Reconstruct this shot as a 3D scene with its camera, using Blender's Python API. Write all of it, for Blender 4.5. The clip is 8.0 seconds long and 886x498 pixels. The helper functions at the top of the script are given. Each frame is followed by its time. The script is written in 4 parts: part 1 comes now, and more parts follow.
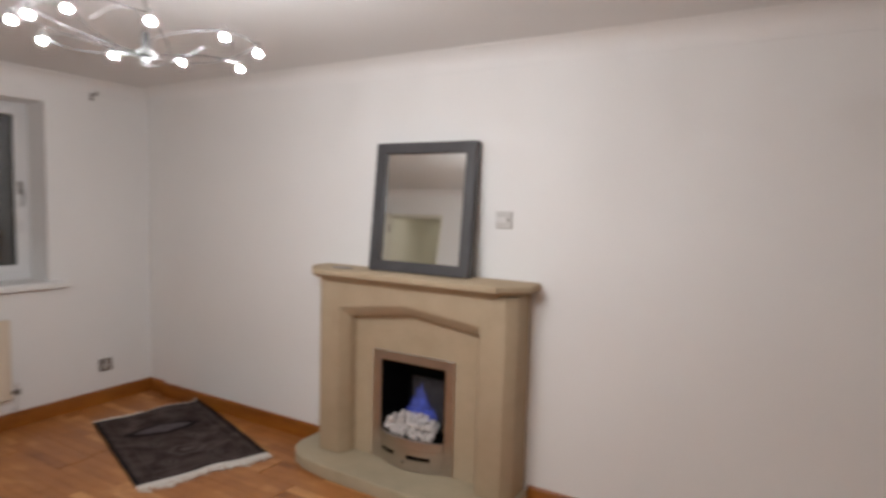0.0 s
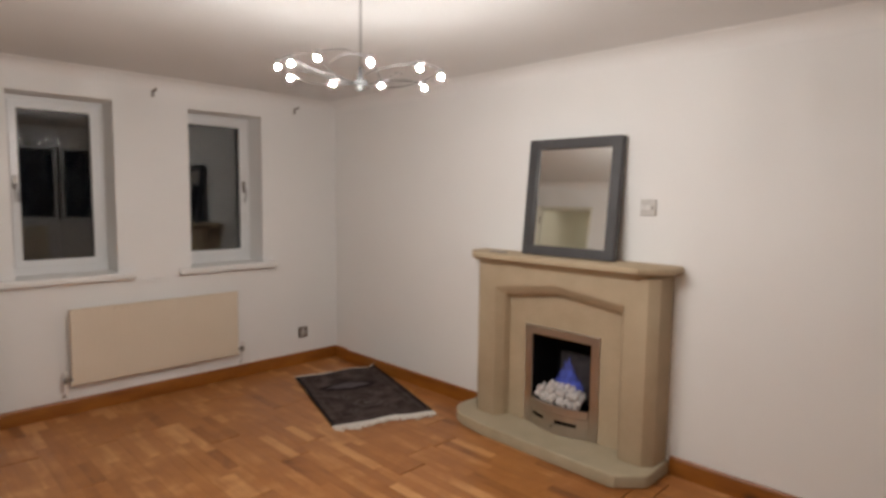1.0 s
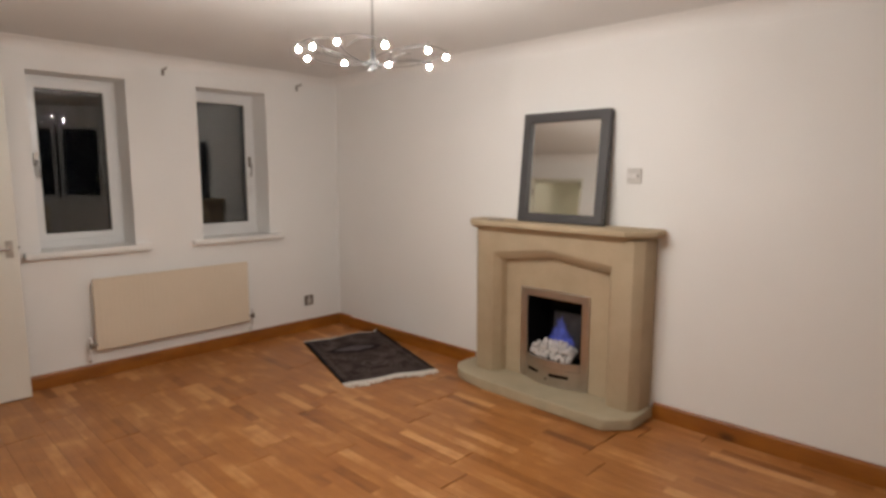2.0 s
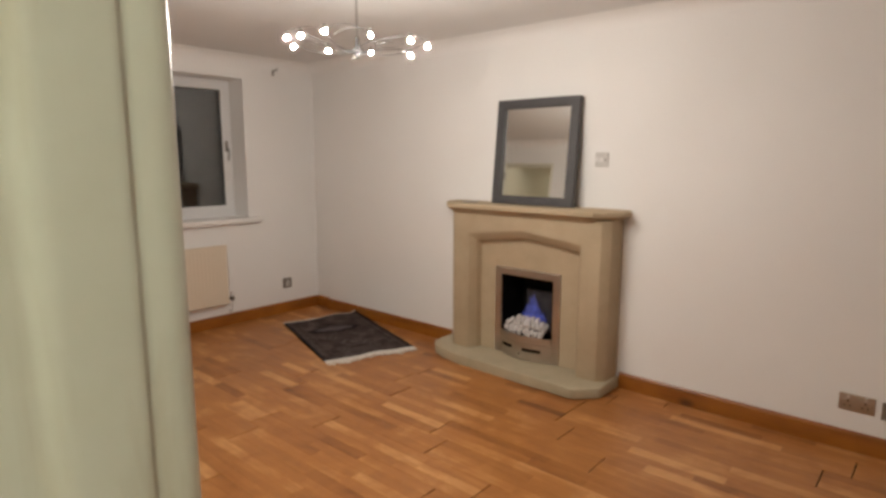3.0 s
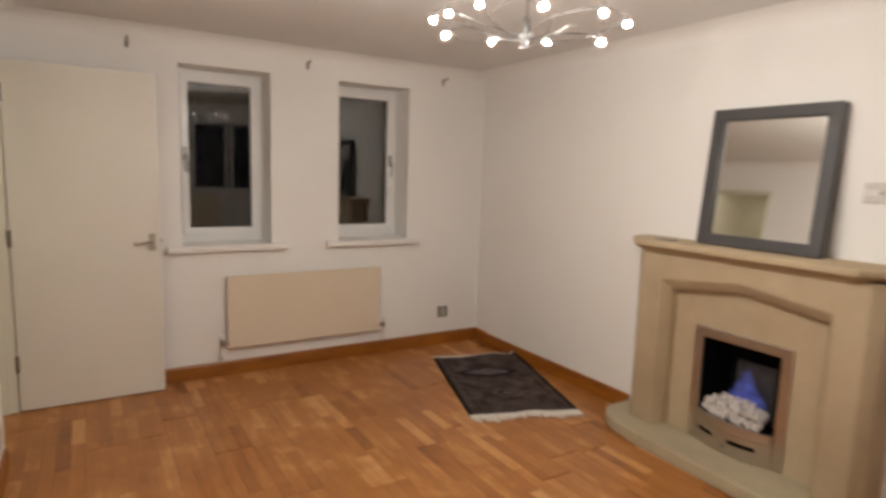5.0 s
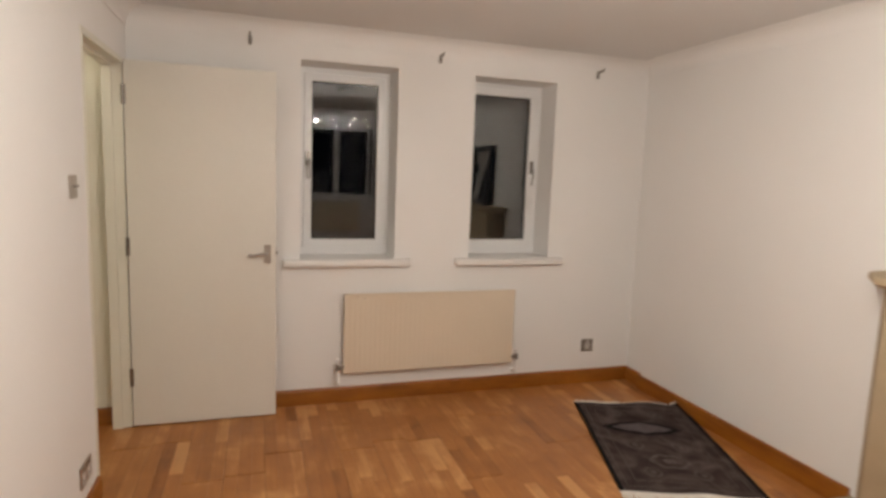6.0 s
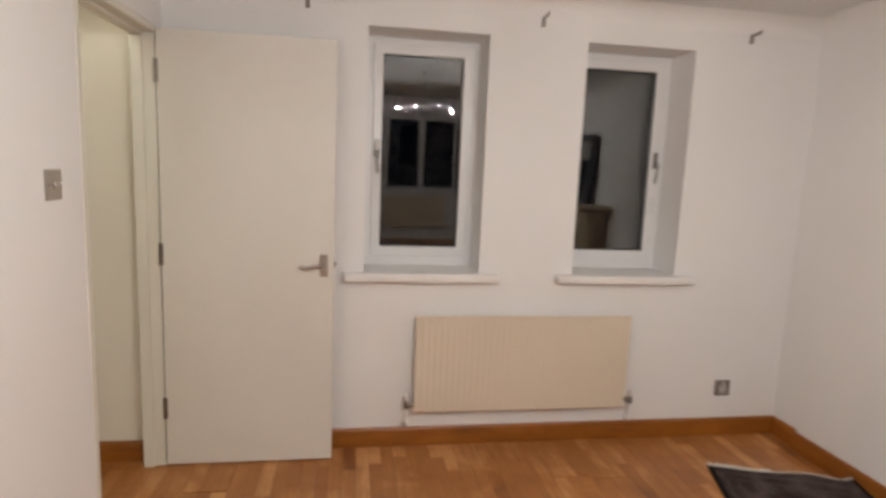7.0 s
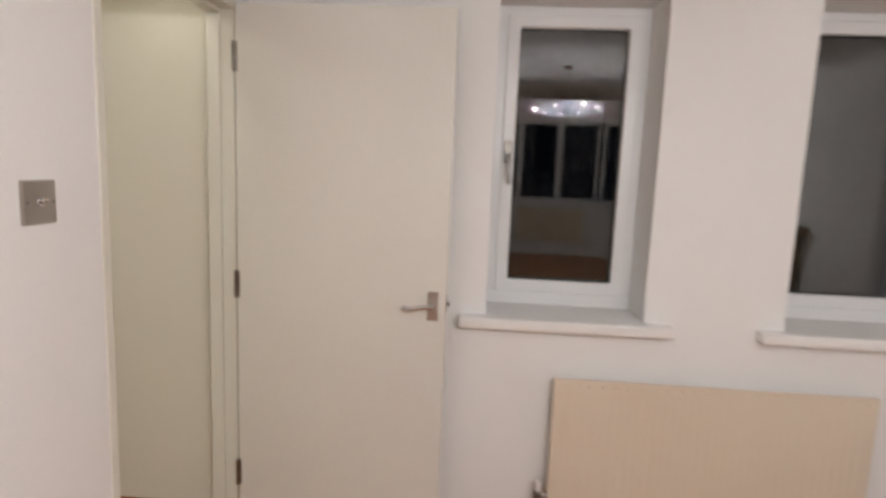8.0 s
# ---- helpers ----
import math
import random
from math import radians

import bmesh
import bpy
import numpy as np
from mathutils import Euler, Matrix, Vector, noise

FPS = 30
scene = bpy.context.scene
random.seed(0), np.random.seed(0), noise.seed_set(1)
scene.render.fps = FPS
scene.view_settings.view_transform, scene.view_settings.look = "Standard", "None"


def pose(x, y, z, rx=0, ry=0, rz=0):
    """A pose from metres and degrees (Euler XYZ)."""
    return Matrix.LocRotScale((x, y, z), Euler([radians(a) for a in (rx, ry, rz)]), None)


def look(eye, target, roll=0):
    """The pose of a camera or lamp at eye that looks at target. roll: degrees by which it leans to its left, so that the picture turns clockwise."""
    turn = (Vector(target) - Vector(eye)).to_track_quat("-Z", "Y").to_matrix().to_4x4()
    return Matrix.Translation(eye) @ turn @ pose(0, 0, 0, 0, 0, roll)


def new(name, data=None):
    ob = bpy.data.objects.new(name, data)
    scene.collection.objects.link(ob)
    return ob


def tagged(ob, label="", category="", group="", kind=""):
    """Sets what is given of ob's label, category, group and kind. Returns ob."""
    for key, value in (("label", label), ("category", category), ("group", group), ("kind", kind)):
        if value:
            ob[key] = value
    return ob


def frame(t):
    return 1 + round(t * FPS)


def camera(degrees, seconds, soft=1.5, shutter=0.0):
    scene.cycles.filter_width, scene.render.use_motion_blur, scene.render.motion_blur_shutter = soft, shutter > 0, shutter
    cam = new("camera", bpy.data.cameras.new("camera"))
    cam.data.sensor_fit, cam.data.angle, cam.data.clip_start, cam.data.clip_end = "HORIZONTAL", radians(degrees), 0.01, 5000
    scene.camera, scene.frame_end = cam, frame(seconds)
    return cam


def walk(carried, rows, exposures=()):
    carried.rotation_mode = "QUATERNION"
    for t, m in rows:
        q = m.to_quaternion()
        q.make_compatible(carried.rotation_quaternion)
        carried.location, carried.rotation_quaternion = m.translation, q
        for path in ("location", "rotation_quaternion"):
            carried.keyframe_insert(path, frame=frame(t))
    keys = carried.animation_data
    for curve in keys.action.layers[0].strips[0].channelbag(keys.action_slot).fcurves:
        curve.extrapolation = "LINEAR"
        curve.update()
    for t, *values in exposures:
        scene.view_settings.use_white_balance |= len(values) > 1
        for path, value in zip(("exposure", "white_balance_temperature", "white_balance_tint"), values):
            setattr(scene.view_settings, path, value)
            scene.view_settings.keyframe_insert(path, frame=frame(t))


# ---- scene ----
cam = camera(74.7, 8.0, soft=3.1, shutter=0.5)
PATH = [
    (0, (0.019, 0.312, 1.503), (-0.981, 2.037, 1.349), 1.5),
    (0.5, (0.125, 0.152, 1.505), (-1.155, 1.683, 1.366), 1.3),
    (1, (0.249, -0.025, 1.478), (-1.155, 1.388, 1.298), 0.7),
    (1.2, (0.293, -0.092, 1.471), (-1.134, 1.296, 1.279), 0.4),
    (2.3, (0.412, -0.304, 1.446), (-0.935, 1.145, 1.155), -0.1),
    (2.5, (0.429, -0.348, 1.443), (-0.9, 1.115, 1.138), -0.2),
    (3, (0.465, -0.396, 1.443), (-0.834, 1.093, 1.132), 0.1),
    (3.5, (0.442, -0.372, 1.442), (-0.88, 1.094, 1.124), 0.4),
    (4, (0.339, -0.242, 1.445), (-1.069, 1.147, 1.149), 0.7),
    (4.5, (0.195, -0.05, 1.46), (-1.359, 1.179, 1.191), 1.1),
    (4.8, (0.068, 0.047, 1.463), (-1.555, 1.186, 1.197), 1.6),
    (5, (-0.024, 0.106, 1.465), (-1.711, 1.148, 1.201), 1.8),
    (5.2, (-0.134, 0.166, 1.484), (-1.88, 1.108, 1.234), 1.9),
    (6.3, (-0.776, 0.48, 1.459), (-2.688, 1.006, 1.201), 2.4),
    (6.5, (-0.928, 0.525, 1.465), (-2.851, 1.012, 1.207), 2.6),
    (7, (-1.291, 0.57, 1.471), (-3.244, 0.885, 1.181), 2.4),
    (7.5, (-1.683, 0.61, 1.467), (-3.66, 0.723, 1.181), 2.3),
    (8, (-2.013, 0.615, 1.467), (-3.988, 0.479, 1.188), 2.3),
]
EXPOSURES = [(0.0, -0.27, 5640, 10), (0.5, -0.33, 5840, 10), (1.2, -0.32, 6010, 10), (2.5, -0.24, 6260, 10), (4.5, -0.21, 6450, 10), (6.5, 0.09, 6320, 10), (7.0, 0.12, 5990, 10), (7.5, 0.15, 5820, 10), (8.0, 0.18, 5720, 10)]
walk(cam, [(t, look(eye, target, roll)) for t, eye, target, roll in PATH], EXPOSURES)

# ---- world and light ----
world = bpy.data.worlds.new("night")
world.use_nodes = True
world.node_tree.nodes["Background"].inputs[0].default_value = (0.008, 0.009, 0.012, 1)
world.node_tree.nodes["Background"].inputs[1].default_value = 0.1
scene.world = world
BULB_STRENGTH = 3500.0
HALL_WATTS = 58.0


# ---- materials ----
def mat(name, rgb, rough=0.5, metal=0.0):
    m = bpy.data.materials.new(name)
    m.use_nodes = True
    p = m.node_tree.nodes["Principled BSDF"]
    p.inputs["Base Color"].default_value = (*rgb, 1)
    p.inputs["Roughness"].default_value = rough
    p.inputs["Metallic"].default_value = metal
    return m


def nd(m, kind, **vals):
    n = m.node_tree.nodes.new(kind)
    for k, v in vals.items():
        n.inputs[k.replace("_", " ")].default_value = v
    return n


def wire(m, a, b):
    m.node_tree.links.new(a, b)


def ramp(m, fac, stops):
    r = m.node_tree.nodes.new("ShaderNodeValToRGB")
    el = r.color_ramp.elements
    while len(el) < len(stops):
        el.new(0.5)
    for e, (pos, c) in zip(el, stops):
        e.position, e.color = pos, (*c, 1)
    wire(m, fac, r.inputs[0])
    return r.outputs[0]


def mottled(name, rgb_a, rgb_b, rough=0.6, big=1.5, fine=60.0, bump=0.15, metal=0.0, rough_var=0.1, dist=0.002):
    """Two scales of variation in colour, gloss and relief."""
    m = mat(name, rgb_a, rough, metal)
    p = m.node_tree.nodes["Principled BSDF"]
    pos = m.node_tree.nodes.new("ShaderNodeNewGeometry").outputs["Position"]
    n1 = nd(m, "ShaderNodeTexNoise", Scale=big, Detail=4.0, Roughness=0.6)
    n2 = nd(m, "ShaderNodeTexNoise", Scale=fine, Detail=3.0, Roughness=0.55)
    wire(m, pos, n1.inputs["Vector"])
    wire(m, pos, n2.inputs["Vector"])
    mix = m.node_tree.nodes.new("ShaderNodeMath")
    mix.operation = "MULTIPLY_ADD"
    mix.inputs[1].default_value = 0.35
    wire(m, n2.outputs[0], mix.inputs[0])
    half = m.node_tree.nodes.new("ShaderNodeMath")
    half.operation = "MULTIPLY"
    half.inputs[1].default_value = 0.65
    wire(m, n1.outputs[0], half.inputs[0])
    wire(m, half.outputs[0], mix.inputs[2])
    wire(m, ramp(m, mix.outputs[0], [(0.32, rgb_a), (0.68, rgb_b)]), p.inputs["Base Color"])
    mr = nd(m, "ShaderNodeMapRange")
    mr.inputs[3].default_value = max(0.02, rough - rough_var)
    mr.inputs[4].default_value = min(1.0, rough + rough_var)
    wire(m, n1.outputs[0], mr.inputs[0])
    wire(m, mr.outputs[0], p.inputs["Roughness"])
    if bump:
        b = nd(m, "ShaderNodeBump", Strength=bump, Distance=dist)
        wire(m, n2.outputs[0], b.inputs["Height"])
        wire(m, b.outputs[0], p.inputs["Normal"])
    return m


def wood(name, stops, rough=0.3, along=0, seed_from="object", knots=False, grain=55.0):
    """Board wood: each piece has its own tone, grain runs along one axis."""
    m = mat(name, stops[0][1], rough)
    p = m.node_tree.nodes["Principled BSDF"]
    pos = m.node_tree.nodes.new("ShaderNodeNewGeometry")
    if seed_from == "object":
        rnd = m.node_tree.nodes.new("ShaderNodeObjectInfo").outputs["Random"]
    else:
        rnd = pos.outputs["Random Per Island"]
    shift = m.node_tree.nodes.new("ShaderNodeVectorMath")
    shift.operation = "MULTIPLY_ADD"
    shift.inputs[1].default_value = (37.0, 53.0, 19.0)
    wire(m, rnd, shift.inputs[0])
    wire(m, pos.outputs["Position"], shift.inputs[2])
    mp = m.node_tree.nodes.new("ShaderNodeMapping")
    sc = [1.0, 1.0, 1.0]
    for i in range(3):
        sc[i] = 2.2 if i == along else grain
    mp.inputs["Scale"].default_value = sc
    wire(m, shift.outputs[0], mp.inputs["Vector"])
    g = nd(m, "ShaderNodeTexNoise", Scale=1.0, Detail=5.0, Roughness=0.65, Distortion=0.6)
    wire(m, mp.outputs[0], g.inputs["Vector"])
    mp2 = m.node_tree.nodes.new("ShaderNodeMapping")
    mp2.inputs["Scale"].default_value = [3.0 if i == along else 9.0 for i in range(3)]
    wire(m, shift.outputs[0], mp2.inputs["Vector"])
    g2 = nd(m, "ShaderNodeTexNoise", Scale=1.0, Detail=3.0, Roughness=0.6)
    wire(m, mp2.outputs[0], g2.inputs["Vector"])
    a = m.node_tree.nodes.new("ShaderNodeMath")
    a.operation = "MULTIPLY_ADD"
    a.inputs[1].default_value = 1.8 if not knots else 0.5
    t1 = m.node_tree.nodes.new("ShaderNodeMath")
    t1.operation = "SUBTRACT"
    t1.inputs[1].default_value = 0.5
    wire(m, rnd, t1.inputs[0])
    t3 = m.node_tree.nodes.new("ShaderNodeMath")
    t3.operation = "MULTIPLY"
    wire(m, t1.outputs[0], t3.inputs[0])
    t2 = m.node_tree.nodes.new("ShaderNodeMath")
    t2.operation = "MULTIPLY"
    wire(m, t1.outputs[0], t2.inputs[0])
    wire(m, t1.outputs[0], t2.inputs[1])
    wire(m, t2.outputs[0], t3.inputs[1])
    wire(m, t3.outputs[0], a.inputs[0])
    worn = nd(m, "ShaderNodeTexNoise", Scale=4.0, Detail=4.0, Roughness=0.6, Distortion=0.8)
    wire(m, pos.outputs["Position"], worn.inputs["Vector"])
    b = m.node_tree.nodes.new("ShaderNodeMath")
    b.operation = "MULTIPLY_ADD"
    b.inputs[1].default_value = 0.28
    wire(m, g.outputs[0], b.inputs[0])
    c = m.node_tree.nodes.new("ShaderNodeMath")
    c.operation = "MULTIPLY"
    c.inputs[1].default_value = 0.50 if not knots else 0.55
    wire(m, g2.outputs[0], c.inputs[0])
    d = m.node_tree.nodes.new("ShaderNodeMath")
    d.operation = "MULTIPLY_ADD"
    d.inputs[1].default_value = 0.52 if not knots else 0.16
    wire(m, worn.outputs[0], d.inputs[0])
    wire(m, c.outputs[0], d.inputs[2])
    wire(m, d.outputs[0], b.inputs[2])
    wire(m, b.outputs[0], a.inputs[2])
    col = ramp(m, a.outputs[0], stops)
    if knots:
        v = nd(m, "ShaderNodeTexVoronoi", Scale=2.1)
        mp3 = m.node_tree.nodes.new("ShaderNodeMapping")
        mp3.inputs["Scale"].default_value = [1.0 if i == along else 1.8 for i in range(3)]
        wire(m, pos.outputs["Position"], mp3.inputs["Vector"])
        wire(m, mp3.outputs[0], v.inputs["Vector"])
        k = ramp(m, v.outputs["Distance"], [(0.03, (0.16, 0.10, 0.07)), (0.13, (1, 1, 1))])
        mx = m.node_tree.nodes.new("ShaderNodeMixRGB")
        mx.blend_type = "MULTIPLY"
        mx.inputs[0].default_value = 0.85
        wire(m, col, mx.inputs[1])
        wire(m, k, mx.inputs[2])
        col = mx.outputs[0]
    wire(m, col, p.inputs["Base Color"])
    mr = nd(m, "ShaderNodeMapRange")
    mr.inputs[3].default_value = rough - 0.08
    mr.inputs[4].default_value = rough + 0.12
    wire(m, g2.outputs[0], mr.inputs[0])
    wire(m, mr.outputs[0], p.inputs["Roughness"])
    bm_ = nd(m, "ShaderNodeBump", Strength=0.12, Distance=0.001)
    wire(m, g.outputs[0], bm_.inputs["Height"])
    wire(m, bm_.outputs[0], p.inputs["Normal"])
    return m


M_WALL = mottled("wall_paint", (0.855, 0.845, 0.83), (0.90, 0.89, 0.875), 0.75, 0.9, 140.0, 0.10)
M_HALL = mottled("magnolia_paint", (0.77, 0.73, 0.63), (0.81, 0.77, 0.67), 0.6, 0.9, 140.0, 0.08)
M_CEIL = mottled("ceiling_paint", (0.76, 0.755, 0.745), (0.81, 0.805, 0.795), 0.9, 0.8, 60.0, 0.3)
M_GLOSS = mottled("cream_gloss_paint", (0.75, 0.73, 0.64), (0.78, 0.76, 0.67), 0.32, 2.0, 70.0, 0.05)
M_JAMB = mottled("worn_gloss_paint", (0.73, 0.73, 0.635), (0.78, 0.78, 0.695), 0.33, 1.2, 40.0, 0.03)


def streaks(m, rgb, scale, lo, hi, amount):
    """Long upright scuffs and stains in a second colour."""
    p = m.node_tree.nodes["Principled BSDF"]
    col = p.inputs["Base Color"].links[0].from_socket
    pos = m.node_tree.nodes.new("ShaderNodeNewGeometry").outputs["Position"]
    mp = m.node_tree.nodes.new("ShaderNodeMapping")
    mp.inputs["Scale"].default_value = scale
    wire(m, pos, mp.inputs["Vector"])
    n = nd(m, "ShaderNodeTexNoise", Scale=1.0, Detail=4.0, Roughness=0.55, Distortion=0.5)
    wire(m, mp.outputs[0], n.inputs["Vector"])
    fac = nd(m, "ShaderNodeMapRange")
    for k, v in zip((1, 2, 3, 4), (lo, hi, 0.0, amount)):
        fac.inputs[k].default_value = v
    wire(m, n.outputs[0], fac.inputs[0])
    mx = m.node_tree.nodes.new("ShaderNodeMixRGB")
    mx.inputs[2].default_value = (*rgb, 1)
    wire(m, fac.outputs[0], mx.inputs[0])
    wire(m, col, mx.inputs[1])
    wire(m, mx.outputs[0], p.inputs["Base Color"])


streaks(M_JAMB, (0.56, 0.50, 0.38), (15.0, 15.0, 2.6), 0.53, 0.70, 0.62)
M_DOOR = mottled("door_paint", (0.76, 0.735, 0.67), (0.81, 0.785, 0.72), 0.4, 1.5, 90.0, 0.08)
M_SILL = mottled("window_board_paint", (0.84, 0.83, 0.81), (0.89, 0.88, 0.86), 0.35, 2.0, 90.0, 0.04)
M_UPVC = mottled("white_upvc", (0.80, 0.80, 0.80), (0.84, 0.84, 0.84), 0.3, 3.0, 120.0, 0.03)
for m_ in (M_WALL, M_CEIL):
    m_.node_tree.nodes["Principled BSDF"].inputs["Specular IOR Level"].default_value = 0.2
M_GASKET = mat("black_gasket", (0.02, 0.02, 0.02), 0.7)
M_RAD = mottled("cream_radiator_enamel", (0.74, 0.645, 0.51), (0.79, 0.695, 0.56), 0.35, 2.0, 90.0, 0.05)
M_STONE = mottled("buff_cast_stone", (0.42, 0.33, 0.215), (0.52, 0.42, 0.285), 0.8, 5.0, 160.0, 0.35)
M_HEARTH = mottled("buff_hearth_stone", (0.40, 0.345, 0.235), (0.50, 0.43, 0.30), 0.7, 6.0, 160.0, 0.35)
M_STEEL = mottled("brushed_steel", (0.46, 0.42, 0.38), (0.60, 0.56, 0.51), 0.34, 8.0, 300.0, 0.05, 1.0)
M_CHROME = mottled("chrome", (0.50, 0.50, 0.50), (0.60, 0.60, 0.60), 0.12, 8.0, 100.0, 0.0, 1.0, 0.04)
M_ARM = mottled("satin_steel_wire", (0.055, 0.055, 0.055), (0.075, 0.075, 0.075), 0.45, 8.0, 100.0, 0.0, 0.9, 0.05)
M_DULL = mottled("dull_metal", (0.20, 0.18, 0.16), (0.34, 0.31, 0.28), 0.38, 20.0, 200.0, 0.05, 1.0)
M_BLACK = mottled("fire_black", (0.004, 0.004, 0.004), (0.010, 0.009, 0.009), 0.7, 12.0, 90.0, 0.3)
M_BLACK.node_tree.nodes["Principled BSDF"].inputs["Specular IOR Level"].default_value = 0.1
M_LINER = mottled("sooty_lining", (0.022, 0.020, 0.020), (0.07, 0.062, 0.060), 0.85, 14.0, 90.0, 0.4)
M_PEBBLE = mottled("white_ceramic_pebble", (0.50, 0.46, 0.44), (0.70, 0.66, 0.64), 0.6, 30.0, 160.0, 0.3)
M_GREYFRAME = mottled("grey_mirror_frame", (0.056, 0.054, 0.057), (0.075, 0.072, 0.076), 0.5, 6.0, 150.0, 0.1)
M_SPUR = mottled("off_white_plastic", (0.60, 0.58, 0.55), (0.66, 0.64, 0.61), 0.4, 8.0, 100.0, 0.0)
M_PLATE = mottled("white_plate", (0.74, 0.72, 0.70), (0.80, 0.78, 0.76), 0.35, 8.0, 100.0, 0.0)
M_FRINGE = mottled("cotton_fringe", (0.70, 0.65, 0.58), (0.84, 0.80, 0.74), 0.9, 30.0, 300.0, 0.4)
M_SKIRT = wood("pine_skirting", [(0.30, (0.165, 0.046, 0.005)), (0.55, (0.325, 0.110, 0.010)), (0.8, (0.45, 0.170, 0.018))], 0.35, 0, "island", True)
M_SKIRT_Y = wood("pine_skirting_y", [(0.30, (0.165, 0.046, 0.005)), (0.55, (0.325, 0.110, 0.010)), (0.8, (0.45, 0.170, 0.018))], 0.35, 1, "island", True)
OAK = [(0.31, (0.175, 0.055, 0.011)), (0.49, (0.325, 0.120, 0.027)), (0.69, (0.420, 0.172, 0.044)), (0.87, (0.62, 0.315, 0.118))]
M_OAK = wood("oak_strip", OAK, 0.34, 0, "object")
M_OAK_REST = wood("oak_strip_rest", OAK, 0.34, 0, "island")
M_UNDER = mat("underlay", (0.05, 0.03, 0.015), 0.9)


def glass_mat():
    m = mat("window_glass", (0.9, 0.92, 0.92), 0.0)
    p = m.node_tree.nodes["Principled BSDF"]
    p.inputs["Transmission Weight"].default_value = 1.0
    p.inputs["IOR"].default_value = 1.52
    return m


M_GLASS = glass_mat()
M_MIRROR = mat("silvered_mirror", (0.88, 0.89, 0.87), 0.015, 1.0)


def glow(name, rgb, strength):
    m = bpy.data.materials.new(name)
    m.use_nodes = True
    nt = m.node_tree
    nt.nodes.remove(nt.nodes["Principled BSDF"])
    e = nt.nodes.new("ShaderNodeEmission")
    e.inputs[0].default_value, e.inputs[1].default_value = (*rgb, 1), strength
    nt.links.new(e.outputs[0], nt.nodes["Material Output"].inputs[0])
    return m


M_BULB = glow("halogen_capsule", (1.0, 0.91, 0.80), BULB_STRENGTH)
M_HALLBULB = glow("hall_bulb", (0.98, 1.0, 0.79), HALL_WATTS)
M_HALLDIM = glow("hall_bulb_dim", (1.0, 0.88, 0.64), HALL_WATTS * 0.33)
# glow for the unseen spots added at the hall's end wall
M_SPOT = glow("added_spot_glow", (1.0, 0.92, 0.68), 370.0)


def flame_mat():
    m = bpy.data.materials.new("gas_flame")
    m.use_nodes = True
    nt = m.node_tree
    nt.nodes.remove(nt.nodes["Principled BSDF"])
    e = nt.nodes.new("ShaderNodeEmission")
    e.inputs[0].default_value, e.inputs[1].default_value = (0.25, 0.28, 1.0, 1), 0.45
    t = nt.nodes.new("ShaderNodeBsdfTransparent")
    mx = nt.nodes.new("ShaderNodeMixShader")
    tc = nt.nodes.new("ShaderNodeTexCoord")
    n = nt.nodes.new("ShaderNodeTexNoise")
    n.inputs["Scale"].default_value = 22.0
    nt.links.new(tc.outputs["Object"], n.inputs["Vector"])
    mr = nt.nodes.new("ShaderNodeMapRange")
    mr.inputs[1].default_value, mr.inputs[2].default_value = 0.3, 0.75
    mr.inputs[3].default_value, mr.inputs[4].default_value = 0.01, 0.22
    nt.links.new(n.outputs[0], mr.inputs[0])
    nt.links.new(mr.outputs[0], mx.inputs[0])
    nt.links.new(t.outputs[0], mx.inputs[1])
    nt.links.new(e.outputs[0], mx.inputs[2])
    nt.links.new(mx.outputs[0], nt.nodes["Material Output"].inputs[0])
    return m


M_FLAME = flame_mat()


def rug_mat():
    """Charcoal machine-woven pattern in the rug's own coordinates."""
    m = mat("charcoal_weave", (0.055, 0.046, 0.044), 0.95)
    p = m.node_tree.nodes["Principled BSDF"]
    tc = m.node_tree.nodes.new("ShaderNodeTexCoord").outputs["Object"]
    w = nd(m, "ShaderNodeTexNoise", Scale=5.0, Detail=6.0, Roughness=0.65, Distortion=1.0)
    v = nd(m, "ShaderNodeTexVoronoi", Scale=7.0)
    v.feature = "DISTANCE_TO_EDGE"
    f = nd(m, "ShaderNodeTexNoise", Scale=320.0, Detail=2.0)
    for n in (w, v, f):
        wire(m, tc, n.inputs["Vector"])
    a = m.node_tree.nodes.new("ShaderNodeMath")
    a.operation = "MULTIPLY_ADD"
    a.inputs[1].default_value = -0.35
    wire(m, v.outputs["Distance"], a.inputs[0])
    wire(m, w.outputs[0], a.inputs[2])
    b = m.node_tree.nodes.new("ShaderNodeMath")
    b.operation = "MULTIPLY_ADD"
    b.inputs[1].default_value = 0.3
    wire(m, f.outputs[0], b.inputs[0])
    wire(m, a.outputs[0], b.inputs[2])
    wire(m, ramp(m, b.outputs[0], [(0.34, (0.024, 0.016, 0.015)), (0.58, (0.054, 0.039, 0.036)), (0.82, (0.12, 0.092, 0.086))]), p.inputs["Base Color"])
    bp = nd(m, "ShaderNodeBump", Strength=0.6, Distance=0.003)
    wire(m, f.outputs[0], bp.inputs["Height"])
    wire(m, bp.outputs[0], p.inputs["Normal"])
    p.inputs["Specular IOR Level"].default_value = 0.12
    return m


